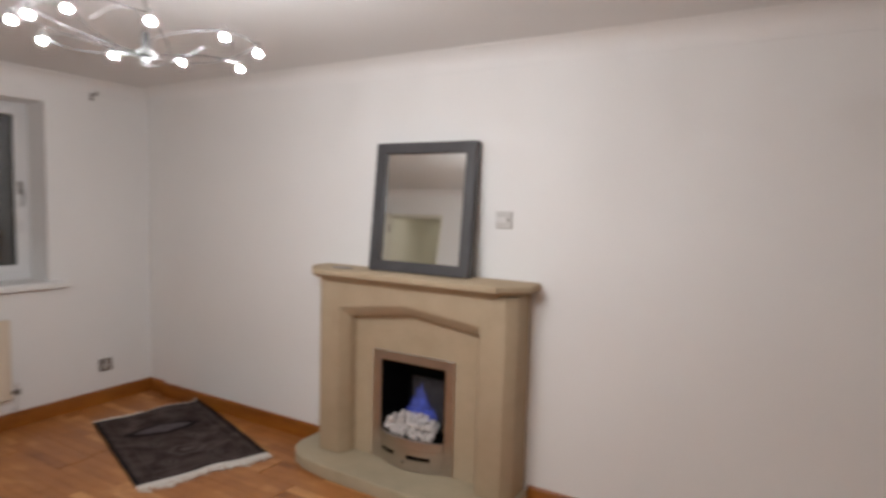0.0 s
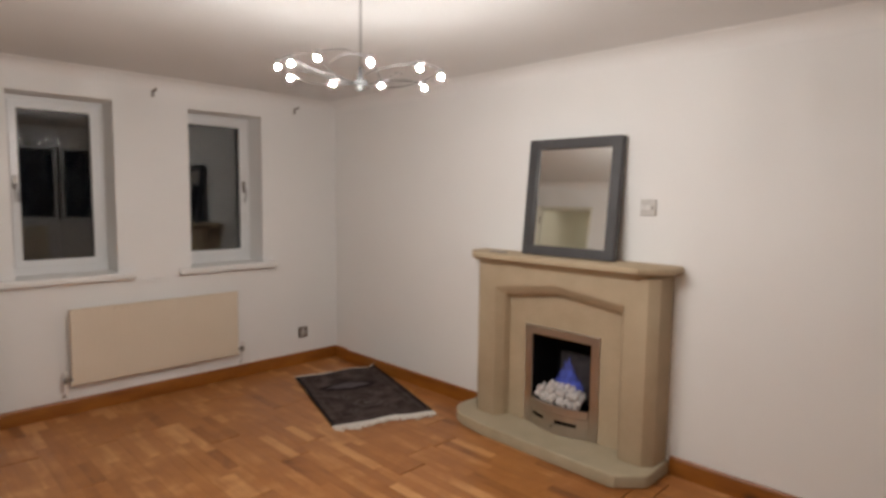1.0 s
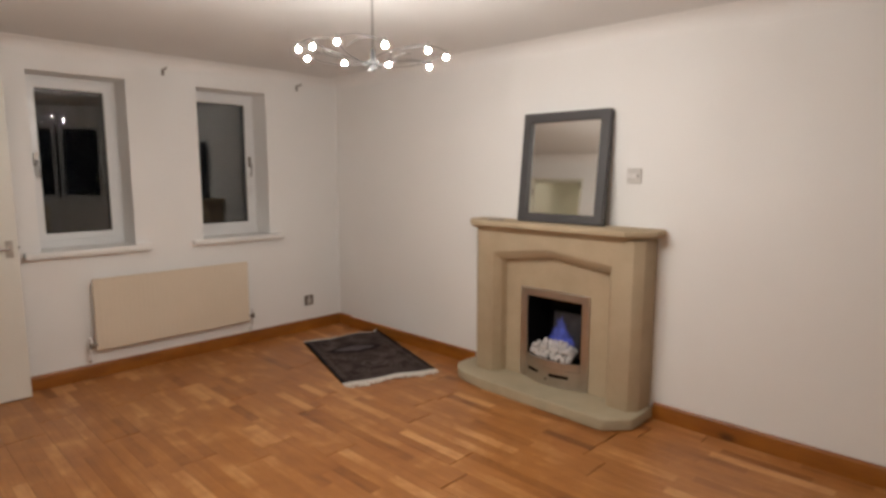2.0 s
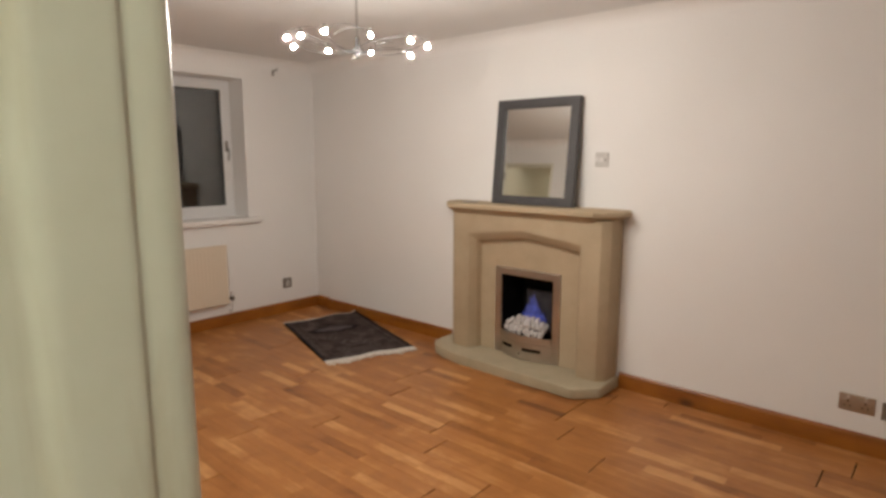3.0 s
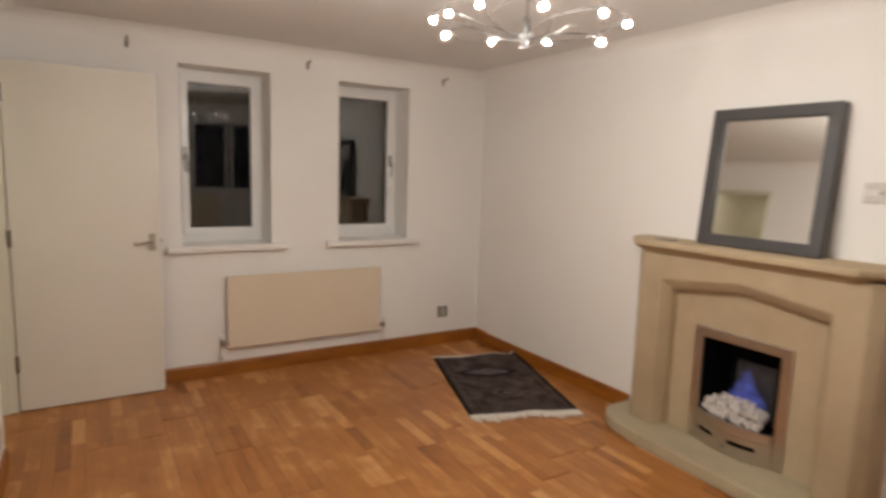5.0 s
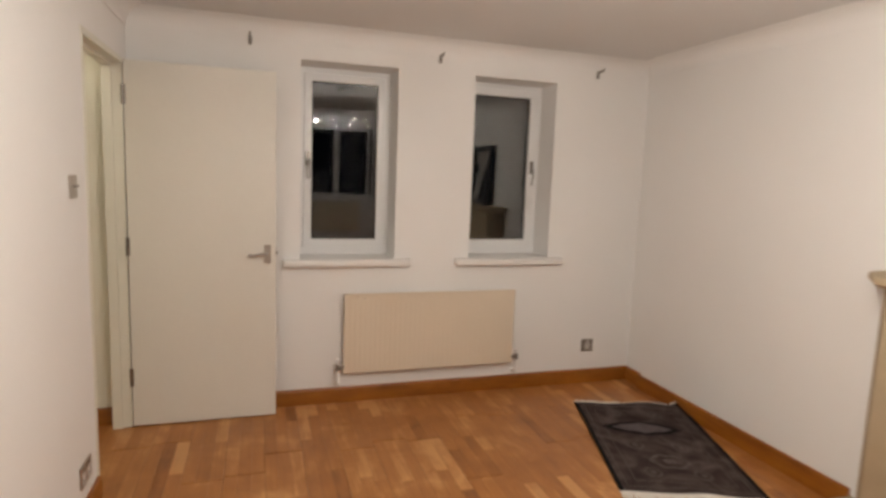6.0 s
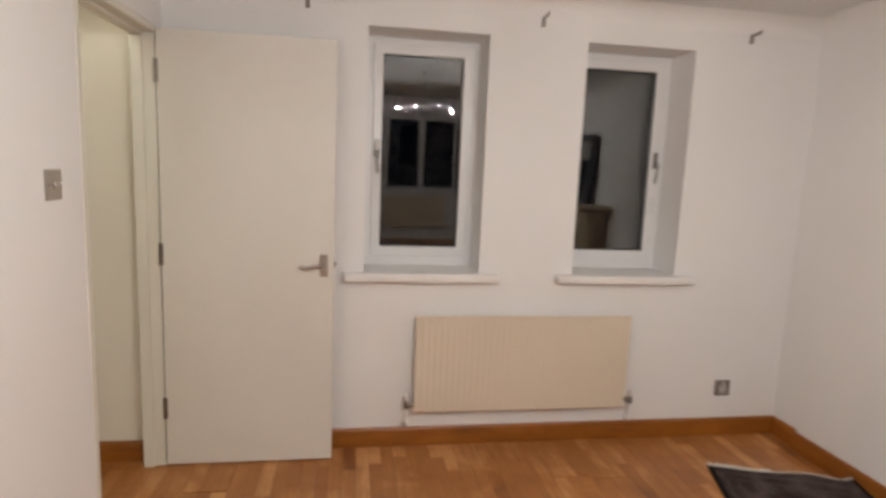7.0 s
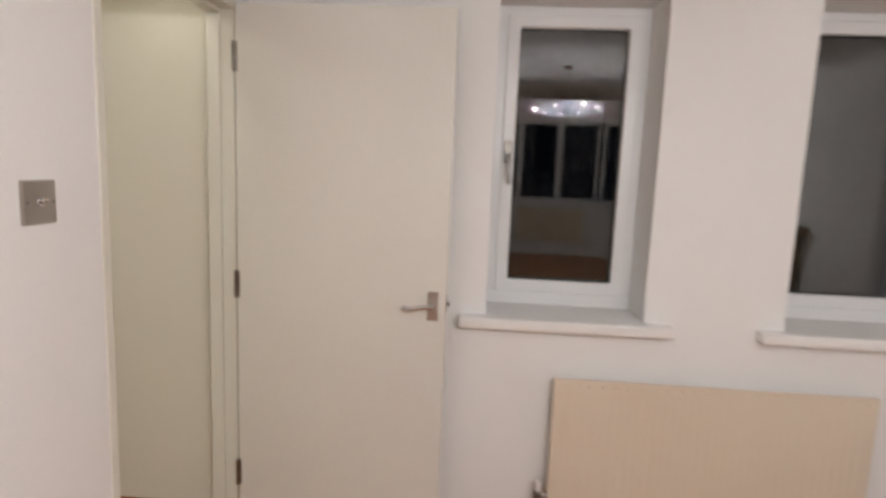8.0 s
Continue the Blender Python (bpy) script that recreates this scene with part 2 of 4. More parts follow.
M_RUG = rug_mat()
M_RUGEDGE = mottled("black_binding", (0.005, 0.0045, 0.005), (0.011, 0.010, 0.010), 0.9, 20.0, 300.0, 0.4)
M_RUGLIGHT = mottled("mauve_grey_weave", (0.075, 0.061, 0.064), (0.14, 0.118, 0.122), 0.95, 15.0, 300.0, 0.5)
M_RUGLINE = mottled("worn_grey_line", (0.05, 0.039, 0.037), (0.16, 0.132, 0.122), 0.95, 24.0, 300.0, 0.5)
for m_ in (M_RUGEDGE, M_RUGLIGHT, M_RUGLINE):
    m_.node_tree.nodes["Principled BSDF"].inputs["Specular IOR Level"].default_value = 0.12


# ---- mesh tools ----
def mesh_of(name, bm, material, smooth=None):
    me = bpy.data.meshes.new(name)
    bm.normal_update()
    bm.to_mesh(me)
    bm.free()
    mats = material if isinstance(material, (list, tuple)) else [material]
    for x in mats:
        me.materials.append(x)
    if smooth is not None:
        me.polygons.foreach_set("use_smooth", [True] * len(me.polygons))
        me.set_sharp_from_angle(angle=radians(smooth))
    return me


def thing(name, bm, material, label="", category="", group="", kind="", smooth=None, at=None):
    ob = new(name, mesh_of(name, bm, material, smooth))
    if at is not None:
        ob.matrix_basis = at
    return tagged(ob, label, category, group, kind)


def part(name, bm, material, parent, label="", smooth=None, at=None):
    ob = new(name, mesh_of(name, bm, material, smooth))
    ob.parent = parent
    if at is not None:
        ob.matrix_basis = at
    return tagged(ob, label)


def empty(name, m, label="", category="", group="", kind=""):
    ob = new(name)
    ob.empty_display_size = 0.1
    ob.matrix_basis = m
    return tagged(ob, label, category, group, kind)


def box(x0, x1, y0, y1, z0, z1, bevel=0.0, seg=2, bm=None):
    own = bm is None
    b = bmesh.new()
    vs = [b.verts.new(c) for c in ((x0, y0, z0), (x1, y0, z0), (x1, y1, z0), (x0, y1, z0), (x0, y0, z1), (x1, y0, z1), (x1, y1, z1), (x0, y1, z1))]
    for f in ((0, 3, 2, 1), (4, 5, 6, 7), (0, 1, 5, 4), (1, 2, 6, 5), (2, 3, 7, 6), (3, 0, 4, 7)):
        b.faces.new([vs[i] for i in f])
    if bevel:
        bmesh.ops.bevel(b, geom=b.edges[:], offset=bevel, segments=seg, profile=0.5, affect="EDGES")
    if own:
        return b
    return join(bm, b)


def join(bm, other):
    idx = {}
    for v in other.verts:
        idx[v] = bm.verts.new(v.co)
    for f in other.faces:
        bm.faces.new([idx[v] for v in f.verts]).material_index = f.material_index
    other.free()
    return bm


def moved(bm, m):
    bmesh.ops.transform(bm, matrix=m, verts=bm.verts[:])
    return bm


def prism(outline, z0, z1, bevel=0.0, seg=2):
    """Outline in x, y (counter-clockwise), raised from z0 to z1."""
    b = bmesh.new()
    lo = [b.verts.new((x, y, z0)) for x, y in outline]
    hi = [b.verts.new((x, y, z1)) for x, y in outline]
    n = len(outline)
    b.faces.new(lo[::-1])
    b.faces.new(hi)
    for i in range(n):
        b.faces.new((lo[i], lo[(i + 1) % n], hi[(i + 1) % n], hi[i]))
    if bevel:
        bmesh.ops.bevel(b, geom=b.edges[:], offset=bevel, segments=seg, profile=0.5, affect="EDGES")
    return b


def rings(loops, closed_ends=True):
    """Skin between loops of equal length."""
    b = bmesh.new()
    vs = [[b.verts.new(p) for p in loop] for loop in loops]
    n = len(loops[0])
    for a, c in zip(vs, vs[1:]):
        for i in range(n):
            b.faces.new((a[i], a[(i + 1) % n], c[(i + 1) % n], c[i]))
    if closed_ends:
        b.faces.new(vs[0][::-1])
        b.faces.new(vs[-1])
    bmesh.ops.recalc_face_normals(b, faces=b.faces[:])
    return b


def lathe(profile, n=20, m=None):
    b = rings([[(r * math.cos(2 * math.pi * i / n), r * math.sin(2 * math.pi * i / n), z) for i in range(n)] for r, z in profile])
    return moved(b, m) if m is not None else b


def tube(points, r, n=8):
    """A round wire along points."""
    pts = [Vector(p) for p in points]
    loops = []
    up = Vector((0.123, 0.077, 1)).normalized()
    for i, p in enumerate(pts):
        d = (pts[min(i + 1, len(pts) - 1)] - pts[max(i - 1, 0)]).normalized()
        if abs(d.dot(up)) > 0.95:
            s = d.cross(Vector((1, 0.1, 0))).normalized()
        else:
            s = d.cross(up).normalized()
        u = s.cross(d)
        loops.append([p + r * (math.cos(2 * math.pi * k / n) * s + math.sin(2 * math.pi * k / n) * u) for k in range(n)])
    return rings(loops)


def ring_frame(y0, y1, z0, z1, w, x0, x1, bevel=0.004):
    """A rectangular frame in the y-z plane, members w wide, from x0 to x1 deep: mitred, with bevelled edges."""
    b = bmesh.new()
    o = [(y0, z0), (y1, z0), (y1, z1), (y0, z1)]
    i = [(y0 + w, z0 + w), (y1 - w, z0 + w), (y1 - w, z1 - w), (y0 + w, z1 - w)]
    vo0, vi0 = [b.verts.new((x0, *p)) for p in o], [b.verts.new((x0, *p)) for p in i]
    vo1, vi1 = [b.verts.new((x1, *p)) for p in o], [b.verts.new((x1, *p)) for p in i]
    for k in range(4):
        j = (k + 1) % 4
        b.faces.new((vo0[k], vo0[j], vi0[j], vi0[k]))
        b.faces.new((vo1[k], vi1[k], vi1[j], vo1[j]))
        b.faces.new((vo0[k], vo1[k], vo1[j], vo0[j]))
        b.faces.new((vi0[k], vi0[j], vi1[j], vi1[k]))
    bmesh.ops.recalc_face_normals(b, faces=b.faces[:])
    if bevel:
        bmesh.ops.bevel(b, geom=b.edges[:], offset=bevel, segments=2, profile=0.5, affect="EDGES")
    return b


def wall_slab(axis, a0, a1, z0, z1, t0, t1, holes=()):
    """A wall along 'x' or 'y' from a0 to a1, from t0 to t1 thick, with holes (a0, a1, z0, z1) that go through it."""
    av = sorted({a0, a1, *[h[0] for h in holes], *[h[1] for h in holes]})
    zv = sorted({z0, z1, *[h[2] for h in holes], *[h[3] for h in holes]})

    def solid(i, j):
        if not (0 <= i < len(av) - 1 and 0 <= j < len(zv) - 1):
            return False
        a, z = (av[i] + av[i + 1]) / 2, (zv[j] + zv[j + 1]) / 2
        return not any(h[0] < a < h[1] and h[2] < z < h[3] for h in holes)

    b = bmesh.new()
    memo = {}

    def vert(a, t, z):
        key = (round(a, 5), round(t, 5), round(z, 5))
        if key not in memo:
            memo[key] = b.verts.new((a, t, z) if axis == "x" else (t, a, z))
        return memo[key]

    for i in range(len(av) - 1):
        for j in range(len(zv) - 1):
            if not solid(i, j):
                continue
            p, q, u, v = av[i], av[i + 1], zv[j], zv[j + 1]
            for t in (t0, t1):
                b.faces.new((vert(p, t, u), vert(q, t, u), vert(q, t, v), vert(p, t, v)))
            for (di, dj), e in (((-1, 0), ((p, u), (p, v))), ((1, 0), ((q, u), (q, v))), ((0, -1), ((p, u), (q, u))), ((0, 1), ((p, v), (q, v)))):
                if not solid(i + di, j + dj):
                    (c, d), (f, g) = e
                    b.faces.new((vert(c, t0, d), vert(f, t0, g), vert(f, t1, g), vert(c, t1, d)))
    bmesh.ops.recalc_face_normals(b, faces=b.faces[:])
    return b


# ---- plan ----
XW, YN, YS, XE = -4.16, 3.0, -0.275, 1.45      # inner faces of the four walls
H = 2.285                                          # ceiling
W1, W2 = (0.637, 1.223), (1.725, 2.310)           # window openings in the west wall
SILL, HEAD = 0.885, 2.10
D1 = (-4.06, -3.30)                               # doorway with the door leaf
D2 = (0.075, 0.93)                                # opening by which the camera steps back
DH = 2.005
HX0, HX1, HY = -4.10, 1.45, -2.20                 # hall

thing("wall_west", wall_slab("y", -0.275, 3.2, -0.05, 2.5, XW - 0.34, XW, [(*W1, SILL, HEAD), (*W2, SILL, HEAD)]), M_WALL, "white painted plaster wall with two window openings", "wall", kind="structure")
thing("wall_north", wall_slab("x", -4.5, 2.2, -0.05, 2.5, YN + 0.025, YN + 0.2, [(-1.875, -1.42, 0.05, 0.66)]), M_WALL, "white painted plaster wall behind the fireplace", "wall", kind="structure")
thing("wall_north_face", wall_slab("x", -3.95, 2.0, 0.0, H - 0.002, YN, YN + 0.0245, [(-1.875, -1.42, 0.05, 0.66)]), M_WALL, "white painted shallow wall projection", "wall", kind="structure")
thing("wall_south", wall_slab("x", -4.16, 1.9, -0.05, 2.5, YS - 0.095, YS, [(*D1, -0.05, DH), (D2[0] - 0.012, D2[1] + 0.012, -0.05, DH)]), M_WALL, "white painted plaster wall with two doorways", "wall", kind="structure")
thing("wall_east_return", box(XE, XE + 0.1, 2.74, 3.0, -0.05, 2.5), M_WALL, "white painted wall beside the bay window", "wall", kind="structure")
thing("wall_east_corner", box(XE, XE + 0.1, -0.28, -0.03, -0.05, 2.5), M_WALL, "white painted wall beside the bay window", "wall", kind="structure")
thing("ceiling", box(-4.6, 2.3, -2.4, 3.3, H, H + 0.1), M_CEIL, "off-white painted plaster ceiling", "ceiling", kind="structure")

# hall behind the south wall
thing("wall_hall_west", box(HX0 - 0.1, HX0, HY - 0.1, YS - 0.0955, -0.05, 2.5), M_HALL, "pale painted hall wall", "wall", kind="structure")
thing("wall_hall_south", box(HX0, HX1 + 0.1, HY - 0.1, HY, -0.05, 2.5), M_HALL, "pale painted hall wall", "wall", kind="structure")
thing("wall_hall_east", box(HX1, HX1 + 0.1, HY, YS - 0.0955, -0.05, 2.5), M_HALL, "pale painted hall wall", "wall", kind="structure")

# coving along three walls
def coving(p0, p1, out, name="coving"):
    p0, p1, out = Vector(p0), Vector(p1), Vector(out)
    prof = [(0, 0), (0.004, 0.0)] + [(0.004 + 0.091 * (1 - math.cos(a)), 0.004 + 0.091 * math.sin(a)) for a in np.linspace(0, math.pi / 2, 13)] + [(0.098, 0.095), (0.098, 0.099), (0, 0.099)]
    loops = []
    for p in (p0, p1):
        loops.append([p + out * o + Vector((0, 0, H - 0.099 + z)) for o, z in prof])
    return thing(name, rings(loops), M_WALL, "white plaster coving between wall and ceiling", "coving", kind="structure", smooth=35)


coving((XW, YN + 0.024, 0), (-3.9505, YN + 0.024, 0), (0, -1, 0))
coving((-3.95, YN - 0.001, 0), (XE, YN - 0.001, 0), (0, -1, 0))
coving((XW + 0.001, YS, 0), (XW + 0.001, 3.01, 0), (1, 0, 0))
coving((XW, YS + 0.001, 0), (XE, YS + 0.001, 0), (0, 1, 0))

# skirting boards
def skirting(p0, p1, out, h=0.10, t=0.018):
    p0, p1, out = Vector((*p0, 0)), Vector((*p1, 0)), Vector((*out, 0))
    prof = [(0, 0), (t, 0), (t, h - 0.016), (t - 0.003, h - 0.007), (t - 0.009, h), (0, h)]
    b = rings([[p + out * o + Vector((0, 0, z)) for o, z in prof] for p in (p0, p1)])
    m = M_SKIRT if abs(p1.x - p0.x) > abs(p1.y - p0.y) else M_SKIRT_Y
    return thing("baseboard", b, m, "varnished orange pine skirting board with knots", "skirting board", kind="structure", smooth=30)


skirting((XW, YS), (XW, YN + 0.025), (1, 0))
skirting((XW + 0.018, YN + 0.025), (-3.968, YN + 0.025), (0, -1))
skirting((-3.968, YN), (-2.395, YN), (0, -1))
skirting((-1.003, YN), (XE, YN), (0, -1))
skirting((D1[1] + 0.0, YS), (D2[0] - 0.05, YS), (0, 1))
skirting((HX0, HY), (HX0, YS - 0.0955), (1, 0))
skirting((HX0 + 0.018, HY), (HX1, HY), (0, 1))

# bay window on the east side
BX = 1.95


def pane_unit(length, parent_name, label):
    """A uPVC casement, its length along local x, from z 0 up, inner face towards local -y."""
    z0, z1 = 0.81, 1.97
    u = empty(parent_name, Matrix.Identity(4), label, "window", "panes of the bay window", "structure")
    b = rings([[(x, y, z) for x, z in ((0, z0), (length, z0), (length, z1), (0, z1))] for y in (0.0, 0.06)], False)
    w = 0.04
    inner = [[(x, y, z) for x, z in ((w, z0 + w), (length - w, z0 + w), (length - w, z1 - w), (w, z1 - w))] for y in (0.0, 0.06)]
    join(b, rings(inner, False))
    for y in (0.0, 0.06):
        o = [(0, z0), (length, z0), (length, z1), (0, z1)]
        i = [(w, z0 + w), (length - w, z0 + w), (length - w, z1 - w), (w, z1 - w)]
        for k in range(4):
            j = (k + 1) % 4
            b.faces.new([b.verts.new((p[0], y, p[1])) for p in (o[k], o[j], i[j], i[k])])
    bmesh.ops.remove_doubles(b, verts=b.verts[:], dist=1e-5)
    bmesh.ops.recalc_face_normals(b, faces=b.faces[:])
    part("window_frame", b, M_UPVC, u)
    part("pane", box(w, length - w, 0.025, 0.031, z0 + w, z1 - w), M_GLASS, u).visible_shadow = False
    return u


def bay_section(p0, p1, n, tag):
    """Wall below and above, sill, and n casements from p0 to p1 (inner faces, going so that the outside lies to the left)."""
    p0, p1 = Vector((*p0, 0)), Vector((*p1, 0))
    d = (p1 - p0)
    ln = d.length
    m = Matrix.Translation(p0) @ Matrix.Rotation(math.atan2(d.y, d.x), 4, "Z")
    thing("wall_bay_" + tag, box(0, ln, 0.0, 0.14, -0.05, 0.78), M_WALL, "white painted wall below the bay window", "wall", kind="structure", at=m)
    thing("wall_bay_head_" + tag, box(0, ln, 0.0, 0.14, 1.972, 2.5), M_WALL, "white painted wall above the bay window", "wall", kind="structure", at=m)
    thing("window_sill_" + tag, box(0, ln, -0.05, 0.12, 0.782, 0.808, 0.006), M_UPVC, "white window board of the bay window", "window sill", kind="structure", at=m)
    for k in range(n):
        u = pane_unit(ln / n - 0.006, "window_bay_" + tag, "white uPVC casement with dark glass at night")
        u.matrix_basis = m @ Matrix.Translation((k * ln / n + 0.003, 0.04, 0))


bay_section((BX, 2.25), (BX, 0.51), 3, "middle")
bay_section((XE, 2.75), (BX, 2.25), 1, "side")
bay_section((BX, 0.51), (XE, -0.02), 1, "far_side")

# ---- west windows ----
def west_window(y0, y1, handle_side, name):
    w = empty(name, pose(XW, (y0 + y1) / 2, SILL), "white uPVC casement window, dark at night, in a deep reveal", "window", "", "structure")
    c = (y0 + y1) / 2
    a, b_ = y0 - c, y1 - c
    z0, z1 = 0.028, HEAD - SILL
    part("window_frame", ring_frame(a + 0.001, b_ - 0.001, z0, z1 - 0.001, 0.045, -0.29, -0.225), M_UPVC, w)
    part("bottom_rail", box(-0.232, -0.216, a + 0.002, b_ - 0.002, z0 + 0.001, z0 + 0.0605, 0.003), M_UPVC, w)
    s = part("sash", ring_frame(a + 0.034, b_ - 0.034, z0 + 0.06, z1 - 0.034, 0.050, -0.275, -0.212, 0.006), M_UPVC, w)
    g0, g1, h0, h1 = a + 0.078, b_ - 0.078, z0 + 0.104, z1 - 0.078
    part("gasket", ring_frame(g0, g1, h0, h1, 0.008, -0.262, -0.235, 0.001), M_GASKET, s)
    for x in (-0.262, -0.243):
        gl = part("pane", box(x - 0.004, x, g0 + 0.003, g1 - 0.003, h0 + 0.003, h1 - 0.003), M_GLASS, s)
        gl.visible_shadow = False
        # each sash is hung a little out of true
        lean, turn = (1.0, -0.06) if handle_side < 0 else (0.0, -0.24)
        gl.matrix_basis = Matrix.Translation((x, 0, 0.6)) @ pose(0, 0, 0, 0, lean, turn) @ Matrix.Translation((-x, 0, -0.6))
    hy = (a + 0.059) if handle_side < 0 else (b_ - 0.059)
    hz = (z0 + z1) / 2 - 0.01
    hd = part("handle", box(-0.212, -0.202, hy - 0.014, hy + 0.014, hz - 0.005, hz + 0.085, 0.004), M_DULL, s, "dark metal espagnolette handle")
    part("lever", tube([(-0.204, hy, hz + 0.03), (-0.182, hy, hz + 0.028), (-0.170, hy, hz + 0.01), (-0.168, hy - 0.004 * handle_side, hz - 0.04), (-0.174, hy - 0.008 * handle_side, hz - 0.085)], 0.008, 8), M_CHROME, hd, smooth=60)
    return w


west_window(*W1, -1, "window_1")
west_window(*W2, 1, "window_2")
for k, (y0, y1) in enumerate((W1, W2)):
    b = prism([(XW - 0.235, y0 + 0.002), (XW + 0.0, y0 + 0.002), (XW + 0.0, y0 - 0.095), (XW + 0.066, y0 - 0.095), (XW + 0.066, y1 + 0.095), (XW + 0.0, y1 + 0.095), (XW + 0.0, y1 - 0.002), (XW - 0.235, y1 - 0.002)], SILL - 0.002, SILL + 0.040, 0.006, 3)
    thing("window_board", b, M_SILL, "white gloss painted window board with horned ends", "window sill", kind="structure", smooth=30)

# ---- door, lining, switch ----
door = empty("door_1", pose(-4.045, YS + 0.004, 0.008), "plain cream flush door standing open into the room", "door", "", "structure")
part("leaf", box(-0.019, 0.019, 0.004, 0.766, 0.0, 1.986, 0.002), M_DOOR, door)
hp = part("handle_plate", box(0.0195, 0.026, 0.700, 0.738, 0.915, 1.02, 0.002), M_STEEL, door, "brushed steel lever handle plate")
part("lever", tube([(0.024, 0.718, 0.972), (0.05, 0.718, 0.972), (0.062, 0.708, 0.972), (0.064, 0.68, 0.970), (0.062, 0.645, 0.962), (0.060, 0.615, 0.966)], 0.008, 8), M_CHROME, hp, smooth=60)
part("latch", box(-0.010, 0.010, 0.766, 0.768, 0.945, 1.005, 0.0005), M_DULL, door, "metal latch plate")
part("latch_bolt", box(-0.006, 0.006, 0.7675, 0.777, 0.965, 0.981, 0.002), M_DULL, door)
for z in (0.23, 0.96, 1.76):
    hi = part("hinge", box(0.010, 0.021, -0.006, 0.012, z, z + 0.10, 0.001), M_DULL, door, "dull steel butt hinge")
    part("knuckle", lathe([(0.0055, z), (0.0055, z + 0.10)], 10, pose(0.023, -0.001, 0)), M_DULL, hi)


frame1 = empty("trim_door_lining", pose(0, 0, 0), "cream gloss painted door lining", "door frame", "", "structure")
part("jamb", box(D1[0] - 0.0, D1[0] + 0.028, YS - 0.098, YS + 0.001, 0.0, DH - 0.03, 0.003), M_GLOSS, frame1)
part("jamb", box(D1[1] - 0.028, D1[1], YS - 0.098, YS + 0.003, 0.0, DH - 0.03, 0.003), M_GLOSS, frame1)
part("head", box(D1[0], D1[1], YS - 0.098, YS + 0.002, DH - 0.0295, DH - 0.001, 0.003), M_GLOSS, frame1)
part("stop", box(D1[0] + 0.0285, D1[0] + 0.042, YS - 0.094, YS - 0.046, 0.0, DH - 0.046, 0.003), M_GLOSS, frame1)
part("stop", box(D1[1] - 0.042, D1[1] - 0.0285, YS - 0.094, YS - 0.046, 0.0, DH - 0.046, 0.003), M_GLOSS, frame1)
part("stop", box(D1[0] + 0.0285, D1[1] - 0.0285, YS - 0.094, YS - 0.046, DH - 0.0445, DH - 0.0305, 0.003), M_GLOSS, frame1)

frame2 = empty("trim_opening_casing", pose(0, 0, 0), "scuffed pale gloss painted door casing", "door frame", "", "structure")
def casing_profile(x, sx):
    """Section of a jamb seen from above: bullnose architrave, hollow, proud flat stop, rebate on the hall side."""
    sec = [(-0.055, 0.001), (-0.055, 0.052), (-0.052, 0.058), (-0.046, 0.062), (-0.012, 0.062), (-0.006, 0.0605), (-0.002, 0.057), (0.000, 0.052),
           (0.0005, 0.046), (0.0000, 0.040), (-0.0012, 0.034), (-0.0016, 0.030), (-0.0008, 0.0275), (0.002, 0.0262), (0.0034, 0.0240), (0.0038, 0.020),
           (0.0038, -0.016), (0.0034, -0.020), (0.0024, -0.0235), (0.0006, -0.0265), (-0.0018, -0.029), (-0.0045, -0.031), (-0.0066, -0.034), (-0.0072, -0.038),
           (-0.0072, -0.108), (-0.008, -0.116), (-0.011, -0.122), (-0.016, -0.124), (-0.070, -0.124), (-0.070, -0.0965), (-0.016, -0.0965), (-0.016, 0.001)]
    out = [(x + sx * a, YS + b) for a, b in sec]
    return prism(out if sx > 0 else out[::-1], 0.0, DH - 0.03)


for sx, x in ((1, D2[0]), (-1, D2[1])):
    part("jamb", casing_profile(x, sx), M_JAMB, frame2, smooth=50)
part("head", box(D2[0] - 0.016, D2[1] + 0.016, YS - 0.123, YS + 0.026, DH - 0.029, DH - 0.001, 0.004), M_JAMB, frame2)
part("head_casing", box(D2[0] - 0.055, D2[1] + 0.055, YS + 0.001, YS + 0.062, DH - 0.0295, DH + 0.05, 0.010, 3), M_JAMB, frame2, smooth=40)


def wall_plate(name, m, w, h, material, label, kind_):
    """A wall plate: local x across, z up, y out of the wall towards -y."""
    t = empty(name, m, label, kind_)
    part("plate", box(-w / 2, w / 2, -0.008, 0.0, -h / 2, h / 2, 0.003), material, t)
    return t


def screws(t, xs):
    for x in xs:
        part("screw", moved(lathe([(0.003, 0), (0.003, 0.0016)], 10), pose(x, -0.0078, 0, 90)), M_DULL, t)


def socket_face(t, x, insert, rocker):
    i = part("socket_face", box(x - 0.022, x + 0.022, -0.0098, -0.0075, -0.030, 0.016, 0.001), insert, t)
    part("pin_hole", box(x - 0.003, x + 0.003, -0.0106, -0.0094, 0.001, 0.011), M_BLACK, i)
    for dx in (-0.011, 0.011):
        part("pin_hole", box(x + dx - 0.004, x + dx + 0.004, -0.0106, -0.0094, -0.019, -0.014), M_BLACK, i)
    part("rocker", box(x - 0.006, x + 0.006, -0.0125, -0.0075, 0.020, 0.036, 0.0015), rocker, t)


